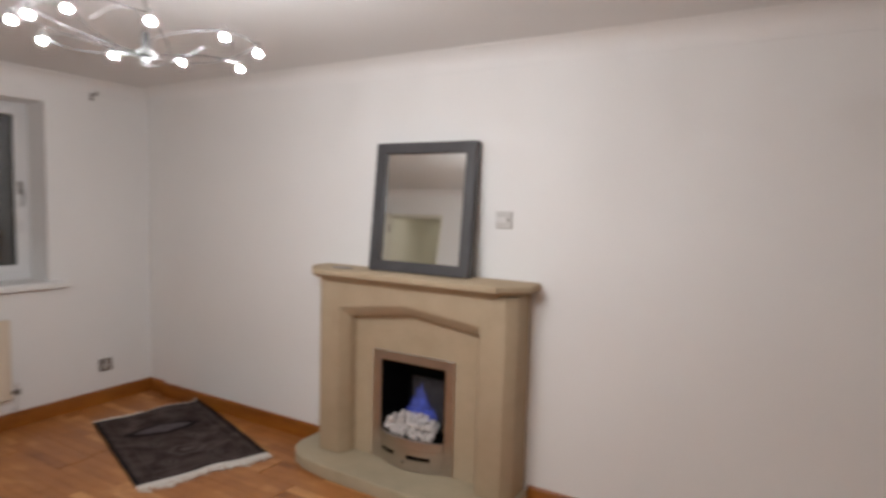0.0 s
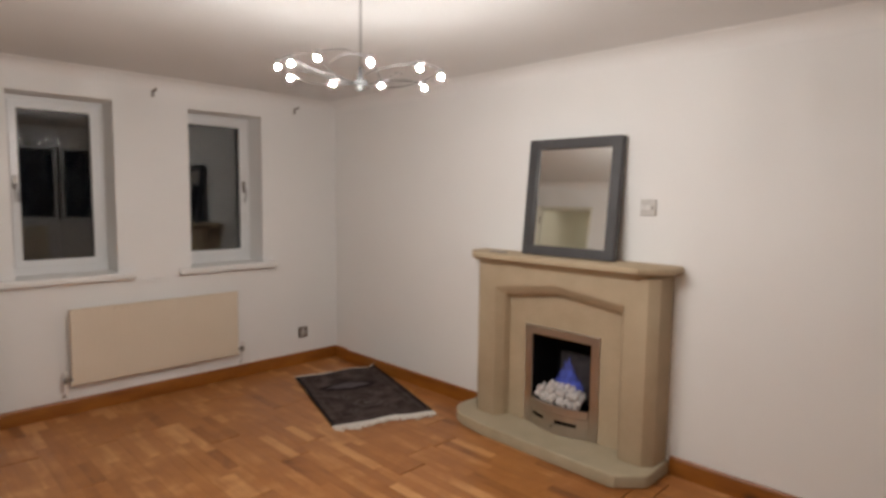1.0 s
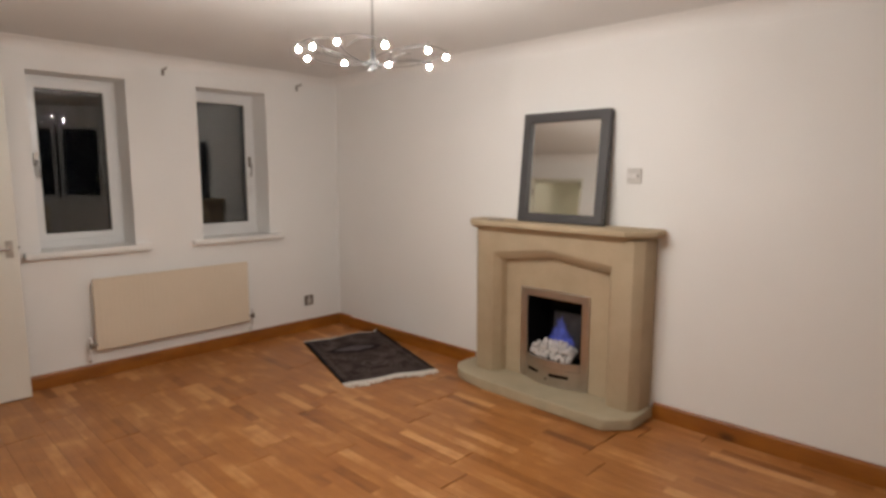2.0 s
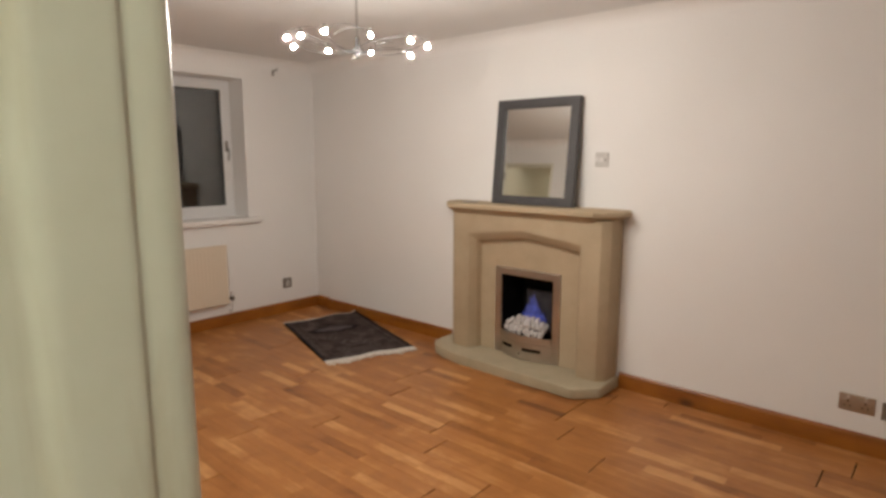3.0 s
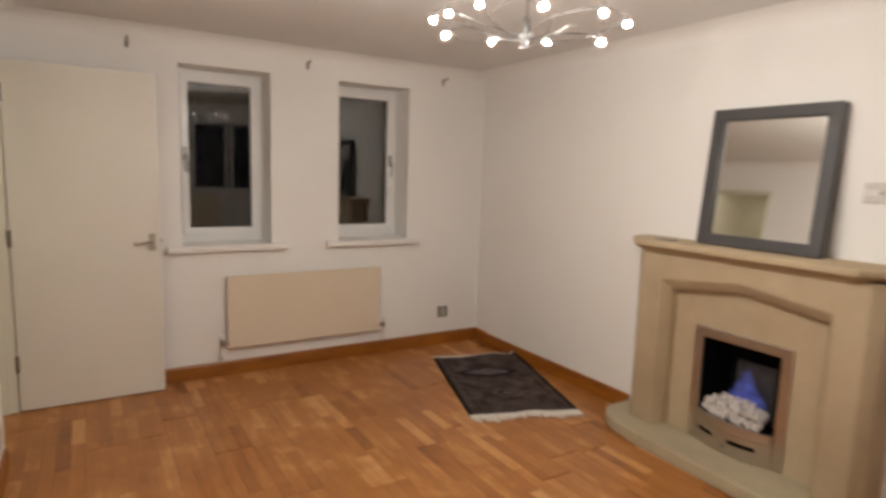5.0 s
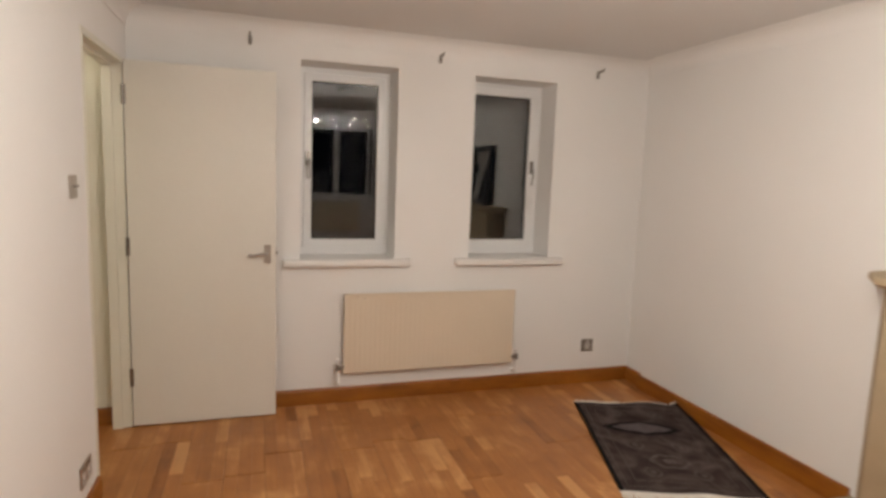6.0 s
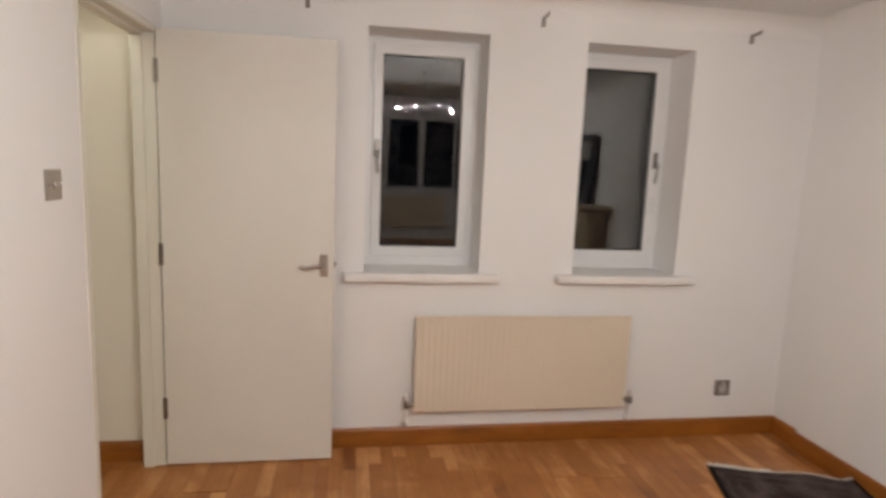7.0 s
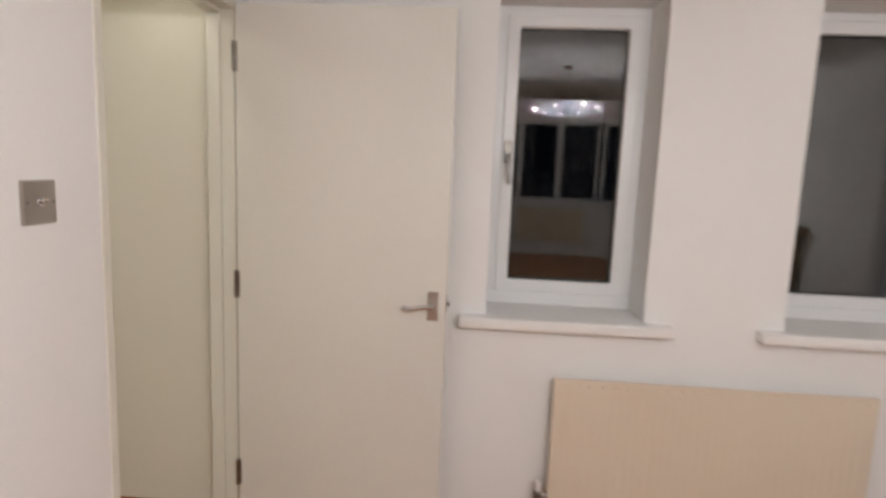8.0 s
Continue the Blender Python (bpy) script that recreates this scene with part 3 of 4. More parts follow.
s1 = wall_plate("wall_socket", pose(XW, 2.672, 0.278, 0, 0, 90), 0.090, 0.090, M_DULL, "single brushed steel wall socket above the skirting", "socket")
socket_face(s1, 0.0, M_SPUR, M_PLATE)
screws(s1, (-0.037, 0.037))
s2 = wall_plate("wall_socket", pose(0.221, YN, 0.246), 0.148, 0.088, M_STEEL, "double brushed steel wall socket low on the wall", "socket")
socket_face(s2, -0.036, M_STEEL, M_SPUR)
socket_face(s2, 0.036, M_STEEL, M_SPUR)
screws(s2, (-0.066, 0.066))
s4 = wall_plate("aerial_socket", pose(0.366, YN, 0.237), 0.088, 0.088, M_DULL, "brushed steel aerial plate beside a double socket", "socket")
part("socket_face", box(-0.022, 0.022, -0.0098, -0.0075, -0.022, 0.022, 0.001), M_SPUR, s4)
screws(s4, (-0.034, 0.034))
s3 = wall_plate("wall_socket", pose(-3.118, YS, 0.215, 0, 0, 180), 0.148, 0.090, M_STEEL, "double brushed steel wall socket by the door", "socket")
socket_face(s3, -0.036, M_PLATE, M_STEEL)
socket_face(s3, 0.036, M_PLATE, M_STEEL)
screws(s3, (-0.066, 0.066))
sw = wall_plate("dimmer_switch", pose(-3.108, YS, 1.366, 0, 0, 180), 0.088, 0.088, M_STEEL, "brushed steel light switch with one toggle", "switch")
part("toggle_base", moved(lathe([(0.009, 0), (0.009, 0.003)], 14), pose(0, -0.0078, 0, 90)), M_CHROME, sw)
part("toggle", moved(lathe([(0.0035, 0), (0.0045, 0.014), (0.002, 0.017)], 12), pose(0, -0.010, 0.0, 70)), M_CHROME, sw)
screws(sw, (-0.034, 0.034))
fs = wall_plate("fused_spur", pose(-1.186, YN, 1.432), 0.090, 0.090, M_SPUR, "off-white fused switch plate beside the mirror", "switch")
part("surround_box", box(-0.041, 0.041, -0.0135, -0.0078, -0.041, 0.041, 0.003), M_SPUR, fs)
part("fuse_carrier", box(-0.014, 0.014, -0.0165, -0.013, -0.013, 0.013, 0.001), M_PLATE, fs)
part("rocker", box(-0.036, -0.020, -0.018, -0.013, -0.012, 0.014, 0.002), M_PLATE, fs)
for z in (-0.016, 0.016):
    part("shadow_gap", box(-0.038, 0.034, -0.0142, -0.013, z - 0.0008, z + 0.0008), M_SPUR, fs)
part("neon", box(0.022, 0.031, -0.0150, -0.013, -0.007, 0.007, 0.001), M_DULL, fs)

# curtain pole brackets
def bracket(y):
    t = empty("curtain_bracket", pose(XW, y, 2.19), "small dark metal curtain pole bracket above a window", "bracket", "brackets above the windows")
    part("back_plate", box(0.0, 0.006, -0.010, 0.010, -0.036, 0.016, 0.002), M_DULL, t)
    part("arm", box(0.004, 0.064, -0.005, 0.005, 0.000, 0.011, 0.002), M_DULL, t)
    part("cup", tube([(0.060 + 0.013 * math.cos(a), 0, 0.016 + 0.013 * math.sin(a)) for a in np.linspace(-2.9, 0.3, 9)], 0.005, 8), M_DULL, t, smooth=60)


for y in (0.356, 1.485, 2.612):
    bracket(y)

# ---- radiator ----
def radiator(y0, y1, m, label):
    z0, z1 = 0.205, 0.712
    xf = XW + 0.075
    r = empty("radiator", m, label, "radiator")
    b = bmesh.new()
    n = 34
    prof = []
    ins = 0.028
    for k in range(n):
        ya = y0 + ins + (y1 - y0 - 2 * ins) * k / n
        st = (y1 - y0 - 2 * ins) / n
        prof += [(ya + 0.10 * st, 0.0), (ya + 0.30 * st, 0.0010), (ya + 0.70 * st, 0.0010), (ya + 0.90 * st, 0.0)]
    prof = [(y0, -0.004), (y0 + 0.004, 0.0)] + prof + [(y1 - 0.004, 0.0), (y1, -0.004)]
    zs = [(z0, 0.0, -0.006), (z0 + 0.006, 0.0, 0.0), (z0 + 0.034, 0.0, 0.0), (z0 + 0.05, 1.0, 0.0), (z1 - 0.055, 1.0, 0.0), (z1 - 0.036, 0.0, 0.0), (z1 - 0.006, 0.0, 0.0), (z1, 0.0, -0.006)]
    rows = [[b.verts.new((xf + d * s + o, y, z)) for y, d in prof] for z, s, o in zs]
    for a, c in zip(rows, rows[1:]):
        for i in range(len(prof) - 1):
            b.faces.new((a[i], a[i + 1], c[i + 1], c[i]))
    back = [b.verts.new((xf - 0.016, y, z)) for y, z in ((y0, z0), (y1, z0), (y1, z1), (y0, z1))]
    b.faces.new(back[::-1])
    b.faces.new([back[0], back[1]] + rows[0][::-1])
    b.faces.new([back[2], back[3]] + rows[-1])
    b.faces.new([back[3], back[0]] + [q[0] for q in rows])
    b.faces.new([back[1], back[2]] + [q[-1] for q in rows][::-1])
    bmesh.ops.recalc_face_normals(b, faces=b.faces[:])
    part("panel", b, M_RAD, r)
    part("top_seam", box(xf - 0.012, xf + 0.003, y0 + 0.006, y1 - 0.006, z1 - 0.010, z1 + 0.003, 0.002), M_RAD, r)
    for k in range(24):
        y = y0 + 0.04 + (y1 - y0 - 0.08) * k / 23
        part("spot_weld", moved(lathe([(0.009, 0.0), (0.007, 0.0045), (0.003, 0.005)], 8), pose(xf + 0.0005, y, z1 - 0.022, 0, 90)), M_RAD, r)
    for y in (y0 + 0.16, y1 - 0.16):
        part("wall_bracket", box(XW, xf - 0.015, y - 0.015, y + 0.015, z0 + 0.06, z1 - 0.08), M_RAD, r)
    for s, y in ((-1, y0), (1, y1)):
        v = part("valve", tube([(xf - 0.008, y - s * 0.004, z0 + 0.045), (xf - 0.008, y + s * 0.034, z0 + 0.045)], 0.011, 10), M_DULL, r, "brass and chrome radiator valve", smooth=50)
        part("valve_body", lathe([(0.010, -0.022), (0.014, -0.018), (0.014, 0.014), (0.009, 0.020)], 12, pose(xf - 0.008, y + s * 0.034, z0 + 0.045)), M_DULL, v, smooth=40)
        part("valve_cap", lathe([(0.012, 0.019), (0.013, 0.024), (0.012, 0.050), (0.008, 0.054)], 12, pose(xf - 0.008, y + s * 0.034, z0 + 0.045)), M_PLATE, v, smooth=40)
        part("pipe", tube([(xf - 0.008, y + s * 0.034, z0 + 0.03), (xf - 0.008, y + s * 0.034, 0.150), (xf - 0.014, y + s * 0.034, 0.136), (XW + 0.03, y + s * 0.034, 0.130), (XW + 0.001, y + s * 0.034, 0.130)], 0.0075, 10), M_WALL, r, "white painted copper pipe", smooth=60)


radiator(0.902, 2.048, pose(0, 0, 0), "cream enamelled single panel radiator below the windows")
radiator(0.95, 1.95, pose(BX + XW, 3.02, 0, 0, 0, 180), "cream enamelled radiator below the bay window")

# ---- fireplace ----
FC, FF, FB = -1.645, 2.80, 2.905     # centre, front face, back panel
HT = 0.072
fp = empty("fireplace", pose(FC, YN, 0), "buff cast stone fireplace surround with arched lintel", "fireplace")


def surround():
    """Front slab with a Tudor arch opening, splayed inwards."""
    yf, yb = FF - YN, -0.001
    ow, oh = 0.618, 1.07
    arch = lambda w, zs, zp: [(-w, HT), (-w, zs), (0.0, zp), (w, zs), (w, HT)]
    outer = [(-ow, HT), (-ow, oh), (0.0, oh), (ow, oh), (ow, HT)]
    b = bmesh.new()
    ch = 0.048
    loops = []
    for pts, y in ((outer, yb), (outer, yf + ch)):
        loops.append([(x, y, z) for x, z in pts])
    loops.append([(x - math.copysign(ch, x) if x else 0.0, yf, z) for x, z in outer])
    loops.append([(x, yf, z) for x, z in arch(0.440, 0.914, 0.968)])
    loops.append([(x, yf + 0.052, z) for x, z in arch(0.408, 0.866, 0.918)])
    loops.append([(x, yf + 0.058, z) for x, z in arch(0.404, 0.861, 0.913)])
    loops.append([(x, FB - YN + 0.0, z) for x, z in arch(0.396, 0.852, 0.904)])
    vs = [[b.verts.new(p) for p in l] for l in loops]
    for a, c in zip(vs, vs[1:]):
        for i in range(4):
            b.faces.new((a[i], a[i + 1], c[i + 1], c[i]))
    for k in (0, 4):
        b.faces.new([v[k] for v in vs])
    bmesh.ops.recalc_face_normals(b, faces=b.faces[:])
    sel = [e for e in b.edges if len(e.link_faces) == 2 and e.calc_face_angle(0) > 0.35]
    bmesh.ops.bevel(b, geom=sel, offset=0.005, segments=2, profile=0.5, affect="EDGES")
    return b


part("surround", surround(), M_STONE, fp, smooth=25)
# back panel round the fire opening
FW, FZ0, FZ1 = 0.258, HT + 0.004, 0.690
pb = wall_slab("x", -0.43, 0.43, HT, 0.97, FB - YN - 0.001, -0.003, [(-FW + 0.04, FW - 0.04, HT, FZ1 - 0.04)])
part("back_panel", pb, M_STONE, fp)


def shelf():
    def outline(o, z):
        hw, fy, cant = 0.612 + o * 1.12, FF - YN - o, 0.10 + o * 0.55
        return [(-hw, -0.002, z), (-hw, fy + cant, z), (-hw + cant * 0.92, fy, z), (hw - cant * 0.92, fy, z), (hw, fy + cant, z), (hw, -0.002, z)]
    prof = [(0.0, 1.055), (0.012, 1.060), (0.020, 1.072), (0.036, 1.080), (0.042, 1.083), (0.056, 1.088), (0.066, 1.098), (0.068, 1.110), (0.064, 1.124), (0.054, 1.130)]
    return rings([outline(o, z) for o, z in prof])


part("mantel_shelf", shelf(), M_STONE, fp, "moulded stone mantel shelf", smooth=32, at=pose(-0.018, 0, 0))
hearth_out = [(-0.745, -0.003), (-0.748, -0.16), (-0.728, -0.235), (-0.66, -0.305), (-0.56, -0.345), (-0.40, -0.365), (0.495, -0.392), (0.520, -0.384), (0.632, -0.272), (0.640, -0.250), (0.640, -0.003)]
thing("hearth", prism(hearth_out, 0.002, HT, 0.009, 3), M_HEARTH, "buff stone hearth slab with canted front corners", "hearth", at=pose(FC, YN, 0), smooth=40)

# gas fire
fire = empty("gas_fire", pose(FC - 0.003, FB - 0.001, HT + 0.004), "inset gas fire with white pebbles and blue flames", "gas fire")
FHh = FZ1 - HT - 0.004
part("trim", moved(ring_frame(-FW, FW, 0.0, FHh, 0.052, 0.0, 0.014, 0.004), pose(0, 0, 0, 0, 0, -90) @ Matrix.Diagonal((1, 1, 1, 1))), M_STEEL, fire, "brushed steel fire trim")
bx = bmesh.new()
x0, x1, z0, z1, d = -FW + 0.045, FW - 0.045, 0.0, FHh - 0.046, 0.285
for q in (((x0, 0, z0), (x0, d, z0), (x0, d, z1), (x0, 0, z1)), ((x1, 0, z0), (x1, 0, z1), (x1, d, z1), (x1, d, z0)), ((x0, 0, z1), (x0, d, z1), (x1, d, z1), (x1, 0, z1)), ((x0, 0, z0), (x1, 0, z0), (x1, d, z0), (x0, d, z0)), ((x0, d, z0), (x1, d, z0), (x1, d, z1), (x0, d, z1))):
    bx.faces.new([bx.verts.new(p) for p in q])
bmesh.ops.remove_doubles(bx, verts=bx.verts[:], dist=1e-5)
part("firebox", bx, M_BLACK, fire, "black steel firebox")
part("ceramic_back", box(-0.115, 0.10, 0.17, 0.19, 0.12, 0.44, 0.006), M_LINER, fire, "sooty ceramic fire back")


def bow(x, w=0.205, deep=0.055):
    return -0.012 - deep * (1 - (x / w) ** 2)


def bowed_band(z0, z1, out, thick, xs):
    loops = []
    for x in xs:
        y = bow(x) - out
        loops.append([(x, y, z0), (x, y, z1), (x, y + thick, z1), (x, y + thick, z0)])
    b = rings(loops)
    return b


XS = list(np.linspace(-0.205, 0.205, 25))
fr = part("fret", bowed_band(0.0, 0.060, 0.0, 0.006, XS), M_STEEL, fire, "bowed brushed steel fret", smooth=30)
part("fret_band", bowed_band(0.082, 0.114, 0.0, 0.006, XS), M_STEEL, fr, smooth=30)
for a, c in ((-0.205, -0.182), (-0.080, 0.005), (0.140, 0.205)):
    part("fret_bridge", bowed_band(0.0602, 0.0818, 0.0, 0.006, list(np.linspace(a, c, 5))), M_STEEL, fr, smooth=30)
part("fret_back", bowed_band(0.01, 0.11, -0.02, 0.004, XS), M_BLACK, fr)
part("fret_rail", bowed_band(0.120, 0.168, 0.010, 0.020, XS), M_STEEL, fire, "curved steel top rail", smooth=30)
part("knob", moved(lathe([(0.008, 0), (0.010, 0.006), (0.006, 0.014)], 12), pose(-0.01, bow(0) - 0.001, 0.042, 90)), M_CHROME, fire, smooth=40)
part("coal_tray", box(-0.200, 0.200, -0.006, 0.17, 0.10, 0.135, 0.004), M_BLACK, fire)


def pebble_mesh(seed):
    rng = random.Random(seed)
    b = bmesh.new()
    bmesh.ops.create_icosphere(b, subdivisions=2, radius=1.0)
    off = Vector((rng.uniform(0, 50), rng.uniform(0, 50), rng.uniform(0, 50)))
    for v in b.verts:
        v.co *= 1 + 0.20 * noise.noise(v.co * 1.3 + off)
        v.co.z *= 0.88
        v.co.x *= rng.uniform(1.0, 1.02) * 1.12
    return mesh_of("pebble", b, M_PEBBLE, 70)


PEB = [pebble_mesh(s) for s in range(6)]
rng = random.Random(5)
for row, (y, z, n, w) in enumerate(((-0.035, 0.150, 8, 0.150), (0.0, 0.164, 8, 0.160), (0.035, 0.182, 8, 0.155), (0.012, 0.200, 7, 0.130), (0.05, 0.212, 7, 0.125), (0.085, 0.192, 8, 0.145), (0.06, 0.234, 5, 0.08))):
    for k in range(n):
        o = new("pebble", PEB[rng.randrange(6)])
        o.parent = fire
        s = rng.uniform(0.018, 0.0245)
        px = -0.016 - w + 1.9 * w * k / (n - 1) + rng.uniform(-0.008, 0.008)
        o.matrix_basis = pose(px, max(y, bow(px) + 0.045) + rng.uniform(-0.004, 0.006), z + 0.022 + rng.uniform(-0.005, 0.006), rng.uniform(0, 360), rng.uniform(0, 360), rng.uniform(0, 360)) @ Matrix.Diagonal((s, s, s, 1))


def tongue(h, r, lean):
    loops = []
    for k in range(9):
        t = k / 8
        rr = r * (1 - t) ** 0.7 * (0.55 + 0.9 * t * (1 - t) * 2) + 0.0008
        loops.append([(rr * math.cos(a) + lean * t * t + 0.006 * math.sin(7 * t + h * 90), 0.5 * rr * math.sin(a), h * t) for a in np.linspace(0, 2 * math.pi, 11)[:-1]])
    return rings(loops)


for x, y, h, r, l in ((-0.035, 0.07, 0.12, 0.030, 0.008), (-0.008, 0.06, 0.165, 0.028, 0.004), (0.014, 0.075, 0.185, 0.026, -0.004), (0.036, 0.07, 0.145, 0.032, -0.010), (0.064, 0.065, 0.10, 0.028, -0.006), (-0.062, 0.075, 0.085, 0.024, 0.006), (0.085, 0.08, 0.07, 0.022, -0.004)):
    fl = part("flame", tongue(h, r, l), M_FLAME, fire, "blue gas flame", smooth=80, at=pose(x, y, 0.24))
    part("flame_mantle", tongue(h * 1.12, r * 1.45, l), M_FLAME, fl, "faint outer flame", smooth=80)

# mirror on the mantel shelf
MW, MH = 0.614, 0.697
mir = empty("mirror", pose(-1.630, 2.900, 1.1315, -5.6, 0, 0.6), "rectangular mirror in a flat dark grey frame, leaning on the wall", "mirror")


fb = ring_frame(-MW / 2, MW / 2, 0.0, MH, 0.057, -0.020, 0.030, 0.003)
part("frame", moved(fb, pose(0, 0, 0, 0, 0, -90)), M_GREYFRAME, mir)
part("mirror_glass", box(-MW / 2 + 0.056, MW / 2 - 0.056, -0.006, -0.002, 0.056, MH - 0.056), M_MIRROR, mir, "silvered mirror glass")
part("backing", box(-MW / 2 + 0.01, MW / 2 - 0.01, 0.0, 0.020, 0.01, MH - 0.01), M_BLACK, mir)
thing("coaster", prism([(0.07 * math.cos(a), 0.035 * math.sin(a)) for a in np.linspace(0, 2 * math.pi, 17)[:-1]], 0.0, 0.006, 0.002), M_DULL, "small dark flat dish on the mantel shelf", "dish", at=pose(-2.09, 2.83, 1.131))

# ---- chandelier ----
CX, CY, CZ = -1.478, 1.280, 1.884
lamp = empty("chandelier", pose(CX, CY, CZ), "chrome wire chandelier with ten small glowing halogen bulbs", "chandelier")
part("canopy", lathe([(0.0, H - CZ), (0.055, H - CZ - 0.001), (0.056, H - CZ - 0.012), (0.048, H - CZ - 0.022), (0.02, H - CZ - 0.036), (0.006, H - CZ - 0.040)], 24), M_CHROME, lamp, smooth=35)
part("rod", lathe([(0.005, 0.0), (0.005, H - CZ - 0.03)], 10), M_CHROME, lamp, smooth=60)
part("hub", lathe([(0.003, -0.030), (0.009, -0.024), (0.010, -0.010), (0.022, -0.006), (0.024, 0.006), (0.011, 0.012), (0.009, 0.05), (0.004, 0.06)], 18), M_ARM, lamp, smooth=35)
# heading, reach and height of each bulb: the wires are bent by hand and hang unevenly
BULBS = ((-157, 0.306, 0.036), (-115, 0.289, 0.031), (-90, 0.282, 0.021), (-66, 0.280, 0.025), (-31, 0.298, 0.008), (-1, 0.320, 0.003), (29, 0.303, 0.008), (85, 0.294, 0.019), (127, 0.303, 0.046), (162, 0.345, 0.053))
for k, (deg, RL, zb) in enumerate(BULBS):
    a = math.radians(deg)
    zb += 0.007
    sw_ = 0.62 if k % 2 else -0.62
    pts = []
    for i in range(17):
        t = i / 16
        r = 0.014 + (RL - 0.014) * t
        ang = a - sw_ * (1 - t) ** 1.3 * 1.2
        z = -0.006 + (zb + 0.016) * t ** 2.2 + (0.016 if k % 2 else -0.010) * math.sin(math.pi * t)
        pts.append((r * math.cos(ang), r * math.sin(ang), z))
    part("arm", tube(pts, 0.0014, 6), M_ARM, lamp, smooth=60)
    # outer wire sweeping on towards the next arm
    pts = []
    for i in range(11):
        t = i / 10
        ang = a + sw_ * 1.0 * t
        r = RL - 0.09 * math.sin(math.pi * t * 0.5) ** 1.5
        pts.append((r * math.cos(ang), r * math.sin(ang), zb + 0.010 + 0.018 * math.sin(math.pi * t)))
    part("outer_wire", tube(pts, 0.0010, 6), M_ARM, lamp, smooth=60)
    e = Vector((RL * math.cos(a), RL * math.sin(a), zb + 0.006))
    # rim drawn down past the bulb's top to hold back some upward light
    ho = part("bulb_holder", lathe([(0.003, 0.016), (0.006, 0.013), (0.0085, 0.000), (0.0090, -0.0062), (0.0084, -0.0062), (0.0078, -0.001), (0.003, -0.0045)], 14, Matrix.Translation(e)), M_CHROME, lamp, smooth=40)
    part("bulb", lathe([(0.002, -0.0055), (0.0055, -0.008), (0.0072, -0.013), (0.0060, -0.018), (0.002, -0.0205)], 14, Matrix.Translation(e)), M_BULB, ho, "glowing halogen capsule bulb", smooth=60)

# hall ceiling lights
for hx, hm in ((0.85, M_HALLBULB), (-2.7, M_HALLDIM)):
    hl = empty("hall_ceiling_light", pose(hx, -0.98, H), "round opal ceiling light in the hall", "ceiling light", "hall lights")
    part("base", lathe([(0.10, -0.001), (0.10, -0.02), (0.09, -0.022)], 24), M_PLATE, hl)
    part("shade", lathe([(0.09, -0.023), (0.125, -0.035), (0.13, -0.055), (0.10, -0.085), (0.0, -0.098)], 24), hm, hl, "glowing opal glass shade", smooth=60)

# two unseen surface-mounted spots, added to throw light scallops on the hall's end wall
for sx, sy in ((-3.74, -0.50), (-3.82, -1.74)):
    sp = empty("added_hall_spot", pose(sx, sy, H), "unseen ceiling spot added to throw a light scallop on the hall wall", "spotlight", "hall spotlights")
    part("can", lathe([(0.020, -0.001), (0.050, -0.002), (0.051, -0.040), (0.046, -0.040), (0.045, -0.005), (0.018, -0.004)], 24), M_PLATE, sp, smooth=40)
    part("bulb", lathe([(0.015, -0.0045), (0.015, -0.009), (0.010, -0.0105)], 16), M_SPOT, sp, "glowing disc of an added unseen spot", smooth=40)

